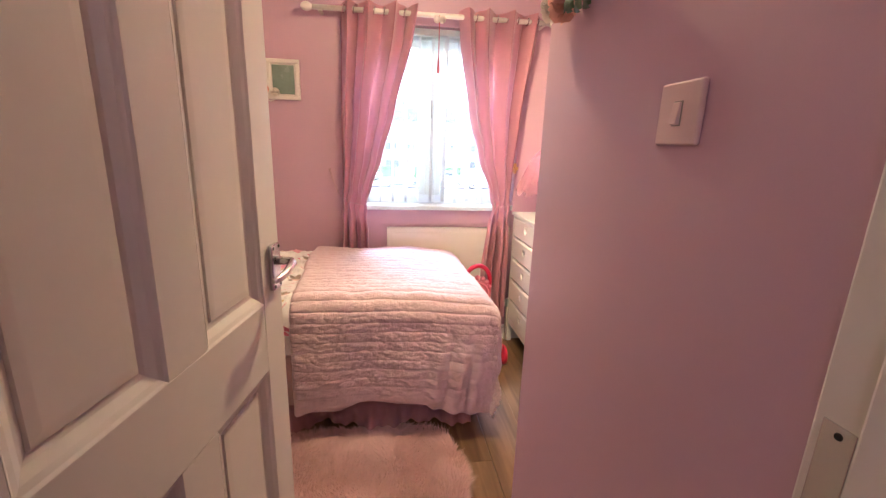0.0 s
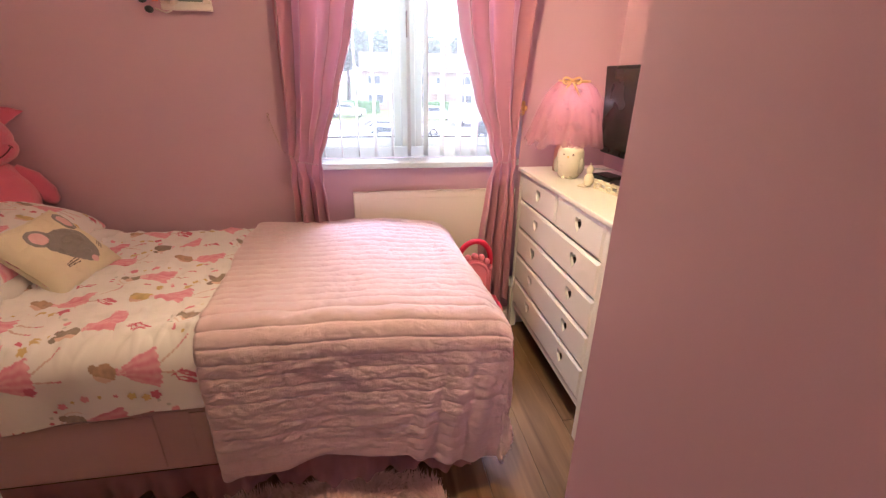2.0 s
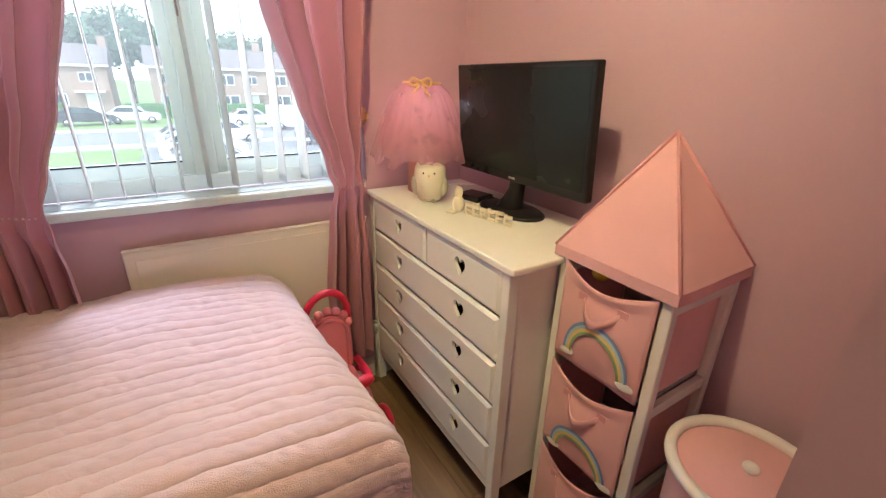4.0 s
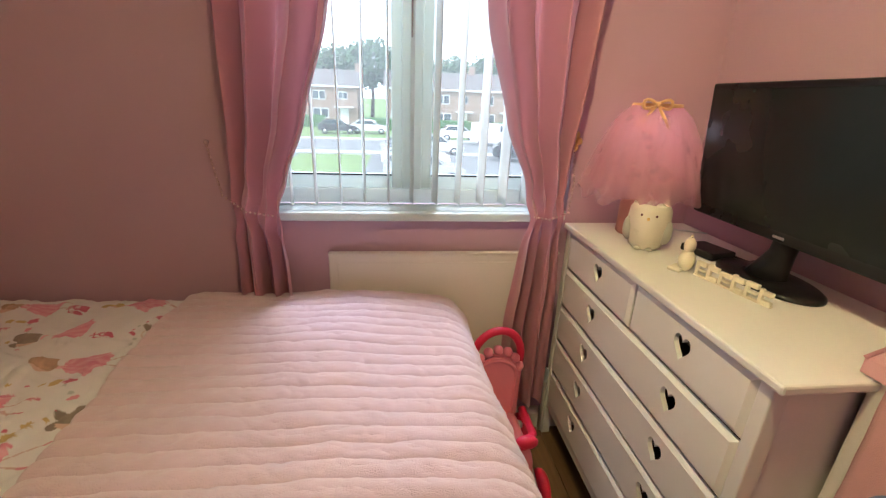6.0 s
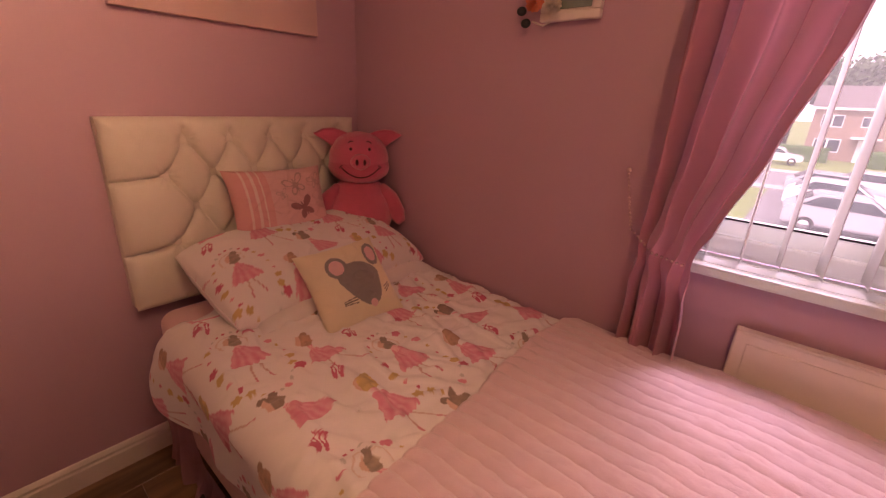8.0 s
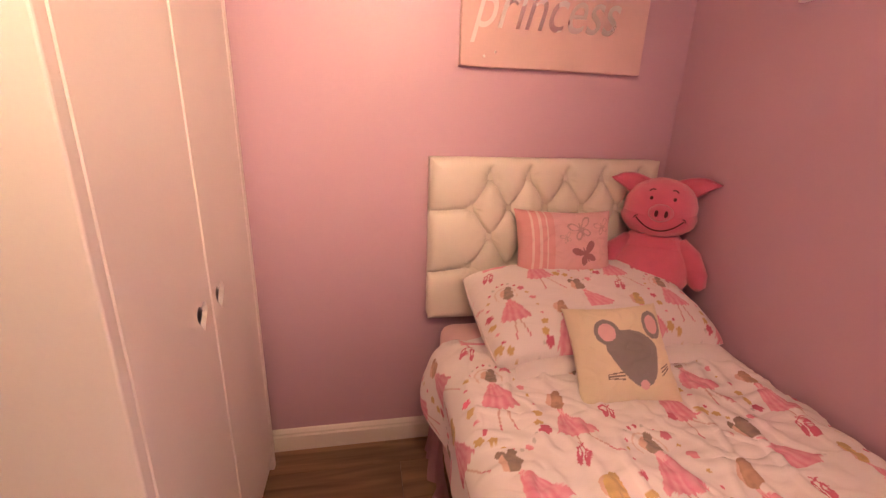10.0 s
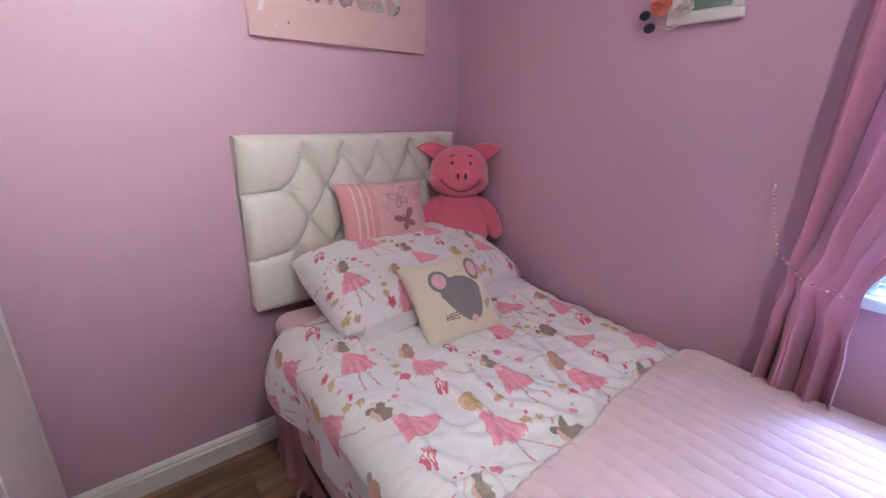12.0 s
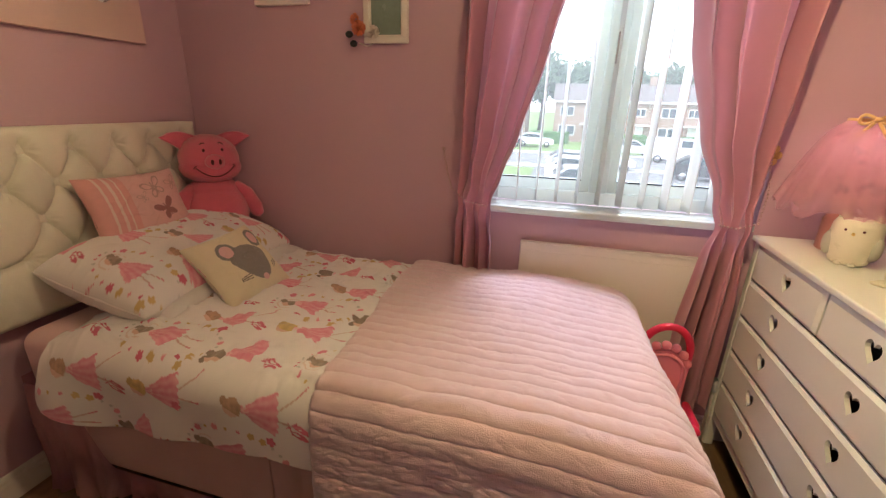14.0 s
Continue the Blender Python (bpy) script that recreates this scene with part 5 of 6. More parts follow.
for sd in (-1, 1):
    part("bow_loop", tube([bc + right * (sd * 0.038 * math.sin(t) * 1.0) + Vector((0, 0, 0.013 * math.sin(2 * t) * 1.0)) + front * 0.006 * math.sin(t) for t in [math.pi * k / 10 for k in range(11)]], 0.0045, 6), M_GOLDRIB, tl)
    part("bow_tail", tube([bc, bc + right * sd * 0.020 + Vector((0, 0, -0.03)) + front * 0.008, bc + right * sd * 0.042 + Vector((0, 0, -0.066)) + front * 0.015], [0.004, 0.005, 0.003], 6), M_GOLDRIB, tl)
part("bow_knot", ball(bc + front * 0.004, (0.009, 0.009, 0.008), u=10, v=8), M_GOLDRIB, tl)
part("flex", tube([(LX + 0.03, LY + 0.03, CTOP + 0.004), (LX + 0.09, LY + 0.05, CTOP + 0.004), (LX + 0.17, LY + 0.02, CTOP + 0.004), (1.24, 2.70, CTOP + 0.004)], 0.0028, 6), M_UPVC, tl)

M_OWL = mat("cream_glazed_ceramic", (0.76, 0.70, 0.58), 0.3, var=0.05, scale=20, coat=0.3)
M_OWLW = mat("grey_glaze", (0.46, 0.44, 0.38), 0.35, var=0.05, scale=20)
ox, oy = 0.945, 2.585
ow = thing("owl_money_box", (ox, oy, CTOP), "round cream ceramic owl money box", "ornament")
bm = lathe([(0.0, 0.006), (0.038, 0.0), (0.046, 0.008), (0.057, 0.045), (0.060, 0.085), (0.057, 0.118), (0.050, 0.132), (0.030, 0.134), (0.0, 0.132)], pose(ox, oy, CTOP), 30, cap=False)
part("body", bm, M_OWL, ow)
fo = Vector((-0.58, -0.81, 0)).normalized()
ro = Vector((0.81, -0.58, 0))
for sd in (-1, 1):
    part("wing", ball(Vector((ox, oy, CTOP + 0.058)) + ro * sd * 0.050 + fo * 0.020, (0.018, 0.018, 0.038), u=14, v=10), M_OWLW, ow)
    part("eye", ball(Vector((ox, oy, CTOP + 0.108)) + fo * 0.052 + ro * sd * 0.019, (0.0045, 0.0045, 0.0045), u=8, v=6), M_EYE, ow)
    part("ear_tuft", ball(Vector((ox, oy, CTOP + 0.137)) + ro * sd * 0.038, (0.012, 0.012, 0.015), u=10, v=8), M_OWL, ow)
    part("foot", ball(Vector((ox, oy, CTOP + 0.006)) + fo * 0.044 + ro * sd * 0.016, (0.010, 0.010, 0.006), u=10, v=8), M_OWL, ow)
part("beak", ball(Vector((ox, oy, CTOP + 0.098)) + fo * 0.056, (0.005, 0.005, 0.006), u=8, v=6), M_HOOK, ow)

M_RESIN = mat("cream_resin", (0.74, 0.68, 0.54), 0.55, var=0.06, scale=30, bump=0.05)
fx, fy = 0.945, 2.395
bm = ball((fx, fy, CTOP + 0.030), (0.020, 0.020, 0.030))
add(bm, ball((fx, fy, CTOP + 0.070), (0.014, 0.014, 0.022)))
add(bm, tube([(fx, fy, CTOP + 0.094), (fx, fy, CTOP + 0.100)], [0.004, 0.002], 6))
add(bm, box(-0.030, 0.018, -0.012, 0.022, 0, 0.009, 0.004, m=pose(fx - 0.006, fy + 0.008, CTOP, 0, 0, 30)))
solid("snowman_figure", bm, M_RESIN, "small plain cream resin figure", "ornament", smooth=True)
# upright sign of plain letter-sized blocks
sg = thing("sign_ornament", (0.985, 2.27, CTOP), "cream resin sign of upright blocks", "ornament")
p0, p1 = Vector((0.958, 2.372, CTOP)), Vector((1.000, 2.182, CTOP))
dirv = (p1 - p0).normalized()
yaw = math.degrees(math.atan2(dirv.y, dirv.x))
part("foot_strip", box(0, (p1 - p0).length, -0.006, 0.006, 0, 0.005, 0.002, m=Matrix.Translation(p0) @ pose(0, 0, 0, 0, 0, yaw)), M_RESIN, sg)
for k in range(6):
    w = (p1 - p0).length / 6
    hgt = 0.040 + 0.004 * math.sin(k * 2.3)
    b = box(k * w + 0.0015, k * w + 0.010, -0.005, 0.005, 0.004, hgt, 0.002)
    box(k * w + 0.009, (k + 1) * w - 0.002, -0.005, 0.005, hgt * (0.62 if k % 2 else 0.70), hgt * (0.92 if k % 2 else 1.0), 0.002, bm=b)
    box(k * w + 0.009, (k + 1) * w - 0.002, -0.005, 0.005, 0.004 if k % 2 else hgt * 0.36, 0.013 if k % 2 else hgt * 0.52, 0.002, bm=b)
    bmesh.ops.transform(b, matrix=Matrix.Translation(p0) @ pose(0, 0, 0, 0, 0, yaw), verts=b.verts)
    part("block", b, M_RESIN, sg)

# ---- fabric storage tower shaped like a castle turret ----
TX0, TX1, TY0, TY1, TZ = 0.968, 1.246, 1.645, 1.950, 0.948
M_FELT = mat("pink_canvas_fabric", (0.78, 0.42, 0.45), 0.85, var=0.08, scale=10, grain=600, bump=0.2, sheen=0.2)
M_FELTD = mat("deeper_pink_piping", (0.68, 0.33, 0.36), 0.85, var=0.08, scale=20, bump=0.1)
M_WPLAST = mat("white_painted_wood", (0.80, 0.76, 0.74), 0.45, var=0.04)
tw = thing("storage_tower", (1.1, 1.8, 0), "pink fabric castle storage tower with sagging drawers", "storage unit")
for x0 in (TX0, TX1 - 0.026):
    for y0 in (TY0, TY1 - 0.026):
        part("post", box(x0, x0 + 0.026, y0, y0 + 0.026, 0, TZ, 0.004), M_WPLAST, tw)
for z in (0.03, 0.34, 0.64, TZ - 0.03):
    for y0 in (TY0 + 0.003, TY1 - 0.021):
        part("rail", box(TX0 + 0.026, TX1 - 0.026, y0, y0 + 0.018, z - 0.03, z, 0.003), M_WPLAST, tw)
    part("shelf", box(TX0 + 0.03, TX1 - 0.005, TY0 + 0.03, TY1 - 0.03, z - 0.012, z - 0.006), M_WPLAST, tw)
roofp = [(TX0 - 0.012, TY0 - 0.012), (TX1 + 0.012, TY0 - 0.012), (TX1 + 0.012, TY1 + 0.012), (TX0 - 0.012, TY1 + 0.012)]
b = bmesh.new()
ap = b.verts.new((1.107, 1.795, 1.240))
lo = [b.verts.new((x, y, TZ - 0.022)) for x, y in roofp]
mid = [b.verts.new((x, y, TZ + 0.006)) for x, y in roofp]
for k in range(4):
    j = (k + 1) % 4
    b.faces.new((lo[k], lo[j], mid[j], mid[k]))
    b.faces.new((mid[k], mid[j], ap))
b.faces.new(list(reversed(lo)))
bmesh.ops.subdivide_edges(b, edges=list(b.edges), cuts=5, use_grid_fill=True)
for v in b.verts:
    v.co += Vector((noise.noise(v.co * 9), noise.noise(v.co * 9 + Vector((5, 0, 0))), noise.noise(v.co * 9 + Vector((0, 7, 0))))) * 0.0035
part("roof", b, M_FELT, tw)
for x, y in roofp:
    part("roof_piping", tube([(x, y, TZ + 0.004), ((x + 1.107) / 2, (y + 1.795) / 2, 1.098), (1.107, 1.795, 1.243)], 0.004, 8), M_FELTD, tw)
RAINBOW = [mat("rainbow_blue", (0.20, 0.30, 0.58), 0.8), mat("rainbow_sky", (0.42, 0.58, 0.66), 0.8), mat("rainbow_yellow", (0.80, 0.60, 0.20), 0.8), mat("rainbow_green", (0.30, 0.45, 0.25), 0.8)]
M_CLOUD = mat("white_cloud_print", (0.78, 0.74, 0.74), 0.8)


def bin_front(u, v, z0, z1, out=0.0):
    """A sagging fabric drawer front: u across, v up."""
    y = TY1 - 0.028 + (TY0 + 0.028 - TY1 + 0.028) * u
    sag = 0.035 * math.sin(math.pi * u) * smoothstep(0.55, 1.0, v)
    bulge = 0.020 * math.sin(math.pi * u) * math.sin(math.pi * min(1, v * 1.1)) + 0.018 * math.sin(math.pi * u) * smoothstep(0.8, 1.0, v)
    return Vector((TX0 - 0.004 - bulge - out + 0.003 * noise.noise((u * 4, v * 4, z0 * 9)), y, z0 + (z1 - z0) * v - sag))


for k, (z0, z1) in enumerate(((0.648, 0.922), (0.348, 0.628), (0.036, 0.328))):
    b = thicken(grid(22, 18, lambda u, v: bin_front(u, v, z0, z1)), 0.003)
    dr = part("drawer", b, M_FELT, tw)
    b = box(TX0 + 0.02, TX1 - 0.03, TY0 + 0.032, TY0 + 0.036, z0, z1 - 0.03)
    box(TX0 + 0.02, TX1 - 0.03, TY1 - 0.036, TY1 - 0.032, z0, z1 - 0.03, bm=b)
    box(TX0 + 0.02, TX1 - 0.03, TY0 + 0.032, TY1 - 0.032, z0, z0 + 0.004, bm=b)
    part("drawer_side", b, M_FELT, dr)
    hp = [bin_front(0.30 + 0.40 * t, 0.80 - 0.16 * math.sin(math.pi * t), z0, z1, 0.006 + 0.02 * math.sin(math.pi * t)) for t in [i / 12 for i in range(13)]]
    b = bmesh.new()
    for q0, q1 in zip(hp, hp[1:]):
        vs = [b.verts.new(q) for q in (q0, q1, q1 + Vector((0, 0, -0.022)), q0 + Vector((0, 0, -0.022)))]
        b.faces.new(vs)
    bmesh.ops.remove_doubles(b, verts=b.verts, dist=0.0005)
    part("strap_handle", thicken(b, 0.003), M_FELT, dr)
    for t in (0.28, 0.72):
        q = bin_front(t, 0.78, z0, z1, 0.002)
        part("strap_patch", box(q.x - 0.002, q.x + 0.001, q.y - 0.013, q.y + 0.013, q.z - 0.014, q.z + 0.014), M_FELTD, dr)
    if k < 2:
        for a_, mm in enumerate(RAINBOW):
            r0, r1 = 0.47 - 0.035 * a_, 0.435 - 0.035 * a_
            b = bmesh.new()
            rows = []
            for i in range(25):
                th_ = math.pi * i / 24
                rows.append([b.verts.new(bin_front(0.52 - 0.82 * rr * math.cos(th_), (0.14 if k == 0 else 0.02) + 0.92 * rr * math.sin(th_), z0, z1, 0.0075)) for rr in (r0, r1)])
            for p_, q_ in zip(rows, rows[1:]):
                b.faces.new((p_[0], q_[0], q_[1], p_[1]))
            part("rainbow_band", b, mm, dr, smooth=True)
        for cx in (0.17, 0.87):
            c = bin_front(cx, 0.12 if k == 0 else 0.03, z0, z1, 0.008)
            b = ball((c.x, c.y, c.z), (0.002, 0.020, 0.010), u=12, v=8)
            add(b, ball((c.x, c.y - 0.014, c.z + 0.004), (0.002, 0.014, 0.010), u=12, v=8))
            part("cloud", b, M_CLOUD, dr)
    else:
        c = bin_front(0.62, 0.42, z0, z1, 0.007)
        part("motif", ball(tuple(c), (0.002, 0.036, 0.045), u=16, v=10), M_CLOUD, dr, "pale animal motif")
        part("motif_mane", ball((c.x - 0.001, c.y + 0.02, c.z + 0.02), (0.002, 0.022, 0.035), u=16, v=10), RAINBOW[3], dr)
for z0, z1 in ((0.05, 0.32), (0.36, 0.62), (0.66, 0.92)):
    part("side_panel", box(TX0 + 0.028, TX1 - 0.028, TY0 + 0.020, TY0 + 0.024, z0, z1), M_FELT, tw)
M_YEL = mat("yellow_toy_plastic", (0.80, 0.56, 0.05), 0.4)
solid("toy_duck", ball((TX0 + 0.03, 1.845, 0.905), (0.020, 0.022, 0.016)), M_YEL, "yellow plastic toy lying in the top drawer", "toy")

# round lidded bin by the tower
bn = thing("storage_tub", (1.05, 1.465, 0), "round pink tub with a white rim and lid", "tub")
part("body", lathe([(0.115, 0.0), (0.125, 0.01), (0.140, 0.56), (0.146, 0.58)], pose(1.06, 1.462, 0), 40), M_FELT, bn)
part("rim", tube([(1.06 + 0.146 * math.cos(2 * math.pi * k / 40), 1.462 + 0.146 * math.sin(2 * math.pi * k / 40), 0.592) for k in range(40)], 0.013, 10, closed=True), M_WPLAST, bn)
part("lid", lathe([(0.138, 0.584), (0.10, 0.592), (0.03, 0.598), (0.0, 0.598)], pose(1.06, 1.462, 0), 40, cap=False), M_FELT, bn)
part("knob", ball((1.06, 1.462, 0.606), (0.016, 0.016, 0.012)), M_WPLAST, bn)

# ---- wardrobe ----
WFX0, WFX1, WFY = -1.555, -0.735, 1.252
wd = thing("wardrobe", (-1.145, 1.0, 0), "tall white two-door wardrobe with heart-shaped finger holes", "wardrobe")
part("side", box(WFX0, WFX0 + 0.03, 0.76, WFY, 0, 1.90, 0.004), M_CHEST, wd)
part("side", box(WFX1 - 0.03, WFX1, 0.76, WFY, 0, 1.90, 0.004), M_CHEST, wd)
part("top", box(WFX0 - 0.012, WFX1 + 0.012, 0.755, WFY + 0.012, 1.90, 1.925, 0.005), M_CHEST, wd)
part("plinth", box(WFX0 + 0.03, WFX1 - 0.03, 0.78, WFY - 0.02, 0.0, 0.09), M_CHEST, wd)
part("back", box(WFX0 + 0.03, WFX1 - 0.03, 0.762, 0.775, 0.09, 1.90), M_SHADE_JOINT, wd)
NORTHM = Matrix(((-1, 0, 0, 0), (0, 0, -1, WFY - 0.001), (0, 1, 0, 0), (0, 0, 0, 1)))
for x0, x1, hx in ((WFX0 + 0.032, -1.147, -1.208), (-1.143, WFX1 - 0.032, -1.080)):
    dr = part("door", board_with_hearts(-x1, -x0, 0.095, 1.893, [(-hx, 0.905, 0.064, 0.074)], 0.012, NORTHM, 0.004), M_CHEST, wd)

# ---- toy pushchair at the foot of the bed ----
M_TOYRED = mat("red_toy_plastic", (0.62, 0.02, 0.06), 0.35, var=0.05)
M_TOYPINK = mat("pink_toy_plastic", (0.72, 0.22, 0.27), 0.4, var=0.06)
M_TOYWHITE = mat("white_toy_plastic", (0.74, 0.70, 0.70), 0.4, var=0.04)
pr = thing("toy_pushchair", (0.58, 2.62, 0), "pink and red plastic toy pushchair", "toy pushchair")
hp = [(0.540 + 0.083 * math.cos(t), 2.66 - 0.02 * math.sin(t), 0.49 + 0.115 * math.sin(t)) for t in [math.pi * k / 14 for k in range(15)]]
part("handle", tube([(0.620, 2.68, 0.30)] + hp + [(0.460, 2.68, 0.30)], 0.014, 12), M_TOYRED, pr)


def arch(w, h0, r, n=24):
    """An upright outline with a round top: half-width w, straight to h0, crown height r."""
    return [(w * math.cos(math.pi * k / n), h0 + r * math.sin(math.pi * k / n)) for k in range(n + 1)] + [(-w * 0.88, 0.0), (w * 0.88, 0.0)]


BACKM = Matrix.Translation((0.540, 2.63, 0.265)) @ Matrix.Rotation(radians(90 - 8), 4, "X")
sbk = part("seat_back", prism(arch(0.085, 0.17, 0.075), 0.022, BACKM, bevel=0.008), M_TOYPINK, pr)
rim_ = [BACKM @ Vector((x, y, 0.024)) for x, y in arch(0.066, 0.165, 0.058)]
part("rim", tube(rim_, 0.007, 8, closed=True), M_TOYPINK, sbk)
for k in range(7):
    t = math.pi * (k + 0.5) / 7
    part("scallop", ball(BACKM @ Vector((0.078 * math.cos(t), 0.180 + 0.078 * math.sin(t), 0.016)), (0.017, 0.018, 0.017), u=12, v=8), M_TOYPINK, sbk)
part("seat", box(0.46, 0.615, 2.45, 2.62, 0.20, 0.30, 0.03, 3), M_TOYPINK, pr)
part("foot_guard", ball((0.57, 2.44, 0.235), (0.055, 0.05, 0.09)), M_TOYPINK, pr)
part("bumper_bar", tube([(0.455, 2.58, 0.33), (0.455, 2.46, 0.335), (0.50, 2.415, 0.335), (0.58, 2.415, 0.335), (0.622, 2.46, 0.335), (0.622, 2.58, 0.33)], 0.014, 10), M_TOYRED, pr)
part("bow", ball((0.59, 2.42, 0.345), (0.036, 0.020, 0.022)), M_TOYRED, pr)
part("bow_end", ball((0.555, 2.41, 0.315), (0.014, 0.012, 0.036)), M_TOYRED, pr)
for x in (0.672, 0.455):
    sg_ = 1 if x > 0.5 else -1
    part("leg", tube([(x - 0.06 * sg_, 2.55, 0.24), (x - 0.03 * sg_, 2.53, 0.15), (x - 0.004 * sg_, 2.495, 0.068)], [0.014, 0.017, 0.014], 10), M_TOYWHITE, pr)
    part("leg", tube([(x - 0.06 * sg_, 2.60, 0.24), (x - 0.01 * sg_, 2.70, 0.15), (x + 0.0 * sg_, 2.750, 0.075)], [0.014, 0.017, 0.014], 10), M_TOYWHITE, pr)
    for y, r_ in ((2.490, 0.064), (2.750, 0.070)):
        wm = pose(x + 0.02 * sg_, y, r_, 0, 90, 0)
        w = part("wheel", lathe([(0.012, -0.018), (r_ - 0.012, -0.018), (r_ - 0.002, -0.010), (r_, 0.0), (r_ - 0.002, 0.010), (r_ - 0.012, 0.018), (0.012, 0.018)], wm, 28), M_TOYRED, pr)
        part("hub", lathe([(0.0, -0.021), (0.022, -0.020), (0.026, -0.018), (0.026, 0.018), (0.022, 0.020), (0.0, 0.021)], wm, 18, cap=False), M_TOYWHITE, w)

# ---- shaggy rug ----
M_RUG = mat("pink_shag_pile", (0.92, 0.68, 0.66), 0.9, var=0.12, scale=9, grain=60, bump=0.0, sheen=0.5, translucent=0.3)
rg = thing("shaggy_rug", (-0.12, 1.55, 0), "fluffy pale pink shag pile rug", "rug")


def rug_edge(a):
    """Half-size of the soft-cornered rug in a direction."""
    c, s_ = abs(math.cos(a)), abs(math.sin(a))
    return (1 / ((c / 0.415) ** 5 + (s_ / 0.36) ** 5)) ** 0.2 * (1 + 0.035 * math.sin(5 * a + 1) + 0.02 * math.sin(11 * a))


RCX, RCY = -0.135, 1.545
pts = [(RCX + rug_edge(2 * math.pi * k / 80) * math.cos(2 * math.pi * k / 80), RCY + rug_edge(2 * math.pi * k / 80) * math.sin(2 * math.pi * k / 80)) for k in range(80)]
part("backing", prism(pts, 0.012, Matrix.Translation((0, 0, 0.001))), M_RUG, rg)
random.seed(9)
verts, faces = [], []
for k in range(26000):
    a, r = random.random() * 2 * math.pi, math.sqrt(random.random())
    e = rug_edge(a) * r
    x, y = RCX + e * math.cos(a), RCY + e * math.sin(a)
    lean = Vector((noise.noise((x * 7, y * 7, 0)), noise.noise((x * 7, y * 7, 5)), 0)) * 0.045 + Vector((random.uniform(-1, 1), random.uniform(-1, 1), 0)) * 0.014
    if r > 0.93:
        lean += Vector((math.cos(a), math.sin(a), 0)) * 0.020
    hgt = 0.026 + 0.014 * random.random()
    t = random.random() * math.pi
    wv = Vector((math.cos(t), math.sin(t), 0)) * 0.0022
    p = Vector((x, y, 0.010))
    m1 = p + lean * 0.4 + Vector((0, 0, hgt * 0.65))
    tip = p + lean + Vector((0, 0, hgt))
    i = len(verts)
    verts += [p - wv, p + wv, m1 + wv * 0.8, m1 - wv * 0.8, tip]
    faces += [(i, i + 1, i + 2, i + 3), (i + 3, i + 2, i + 4)]
me = bpy.data.meshes.new("shag_layer")
me.from_pydata([tuple(v) for v in verts], [], faces)
me.materials.append(M_RUG)
pile = new("shag_layer", me)
pile.parent = rg
pile.matrix_parent_inverse = Matrix.Translation(-ROOT_AT[rg])
pile["kind"] = "stuff"

# ---- outside: an estate street seen from the upper floor ----
GZ = -2.75
M_GRASS = mat("mown_grass", (0.16, 0.24, 0.06), 0.9, var=0.3, scale=0.6, grain=9, bump=0.3)
M_ASPHALT = mat("pale_worn_asphalt", (0.20, 0.20, 0.20), 0.9, var=0.15, scale=0.5, grain=8, bump=0.2)
M_CONCRETE = mat("concrete_paving", (0.42, 0.41, 0.39), 0.9, var=0.12, scale=0.8, grain=7)
M_BRICK = mat("buff_brick", (0.30, 0.215, 0.16), 0.9, var=0.18, scale=1.5, grain=12)
M_TILE = mat("grey_roof_tiles", (0.15, 0.13, 0.12), 0.85, var=0.2, scale=1.0, grain=6)
M_RENDERW = mat("white_cladding", (0.75, 0.75, 0.73), 0.8, var=0.06, scale=1)
M_WINDARK = mat("dark_window_glass", (0.05, 0.07, 0.08), 0.1, var=0.1, scale=1)
M_TREE = mat("tree_leaves", (0.075, 0.13, 0.06), 0.9, var=0.4, scale=0.5, grain=2)
M_BARK = mat("bark", (0.09, 0.065, 0.045), 0.95, var=0.3, scale=3)
M_HEDGE = mat("clipped_hedge", (0.05, 0.13, 0.03), 0.9, var=0.4, scale=1.5, grain=6, bump=0.4)
solid("ground", box(-400, 400, 3.2, 500, GZ - 0.3, GZ), M_GRASS, "mown grass of the estate", "grass", kind=s)
solid("road", box(-120, 120, 34, 42, GZ + 0.004, GZ + 0.02), M_ASPHALT, "pale asphalt estate road", "road", kind=s)
bm = box(-1.5, 22, 10.5, 33.9, GZ + 0.004, GZ + 0.024)
box(-14, -6.5, 15, 33.9, GZ + 0.004, GZ + 0.024, bm=bm)
solid("road_parking", bm, M_ASPHALT, "asphalt parking court", "road", kind=s)
bm = box(-120, 120, 42, 43.8, GZ, GZ + 0.11)
box(-120, 120, 32.3, 33.95, GZ, GZ + 0.10, bm=bm)
box(-20, 22, 8.6, 10.4, GZ, GZ + 0.11, bm=bm)
solid("pavement", bm, M_CONCRETE, "concrete slab pavement with a kerb", "pavement", kind=s)


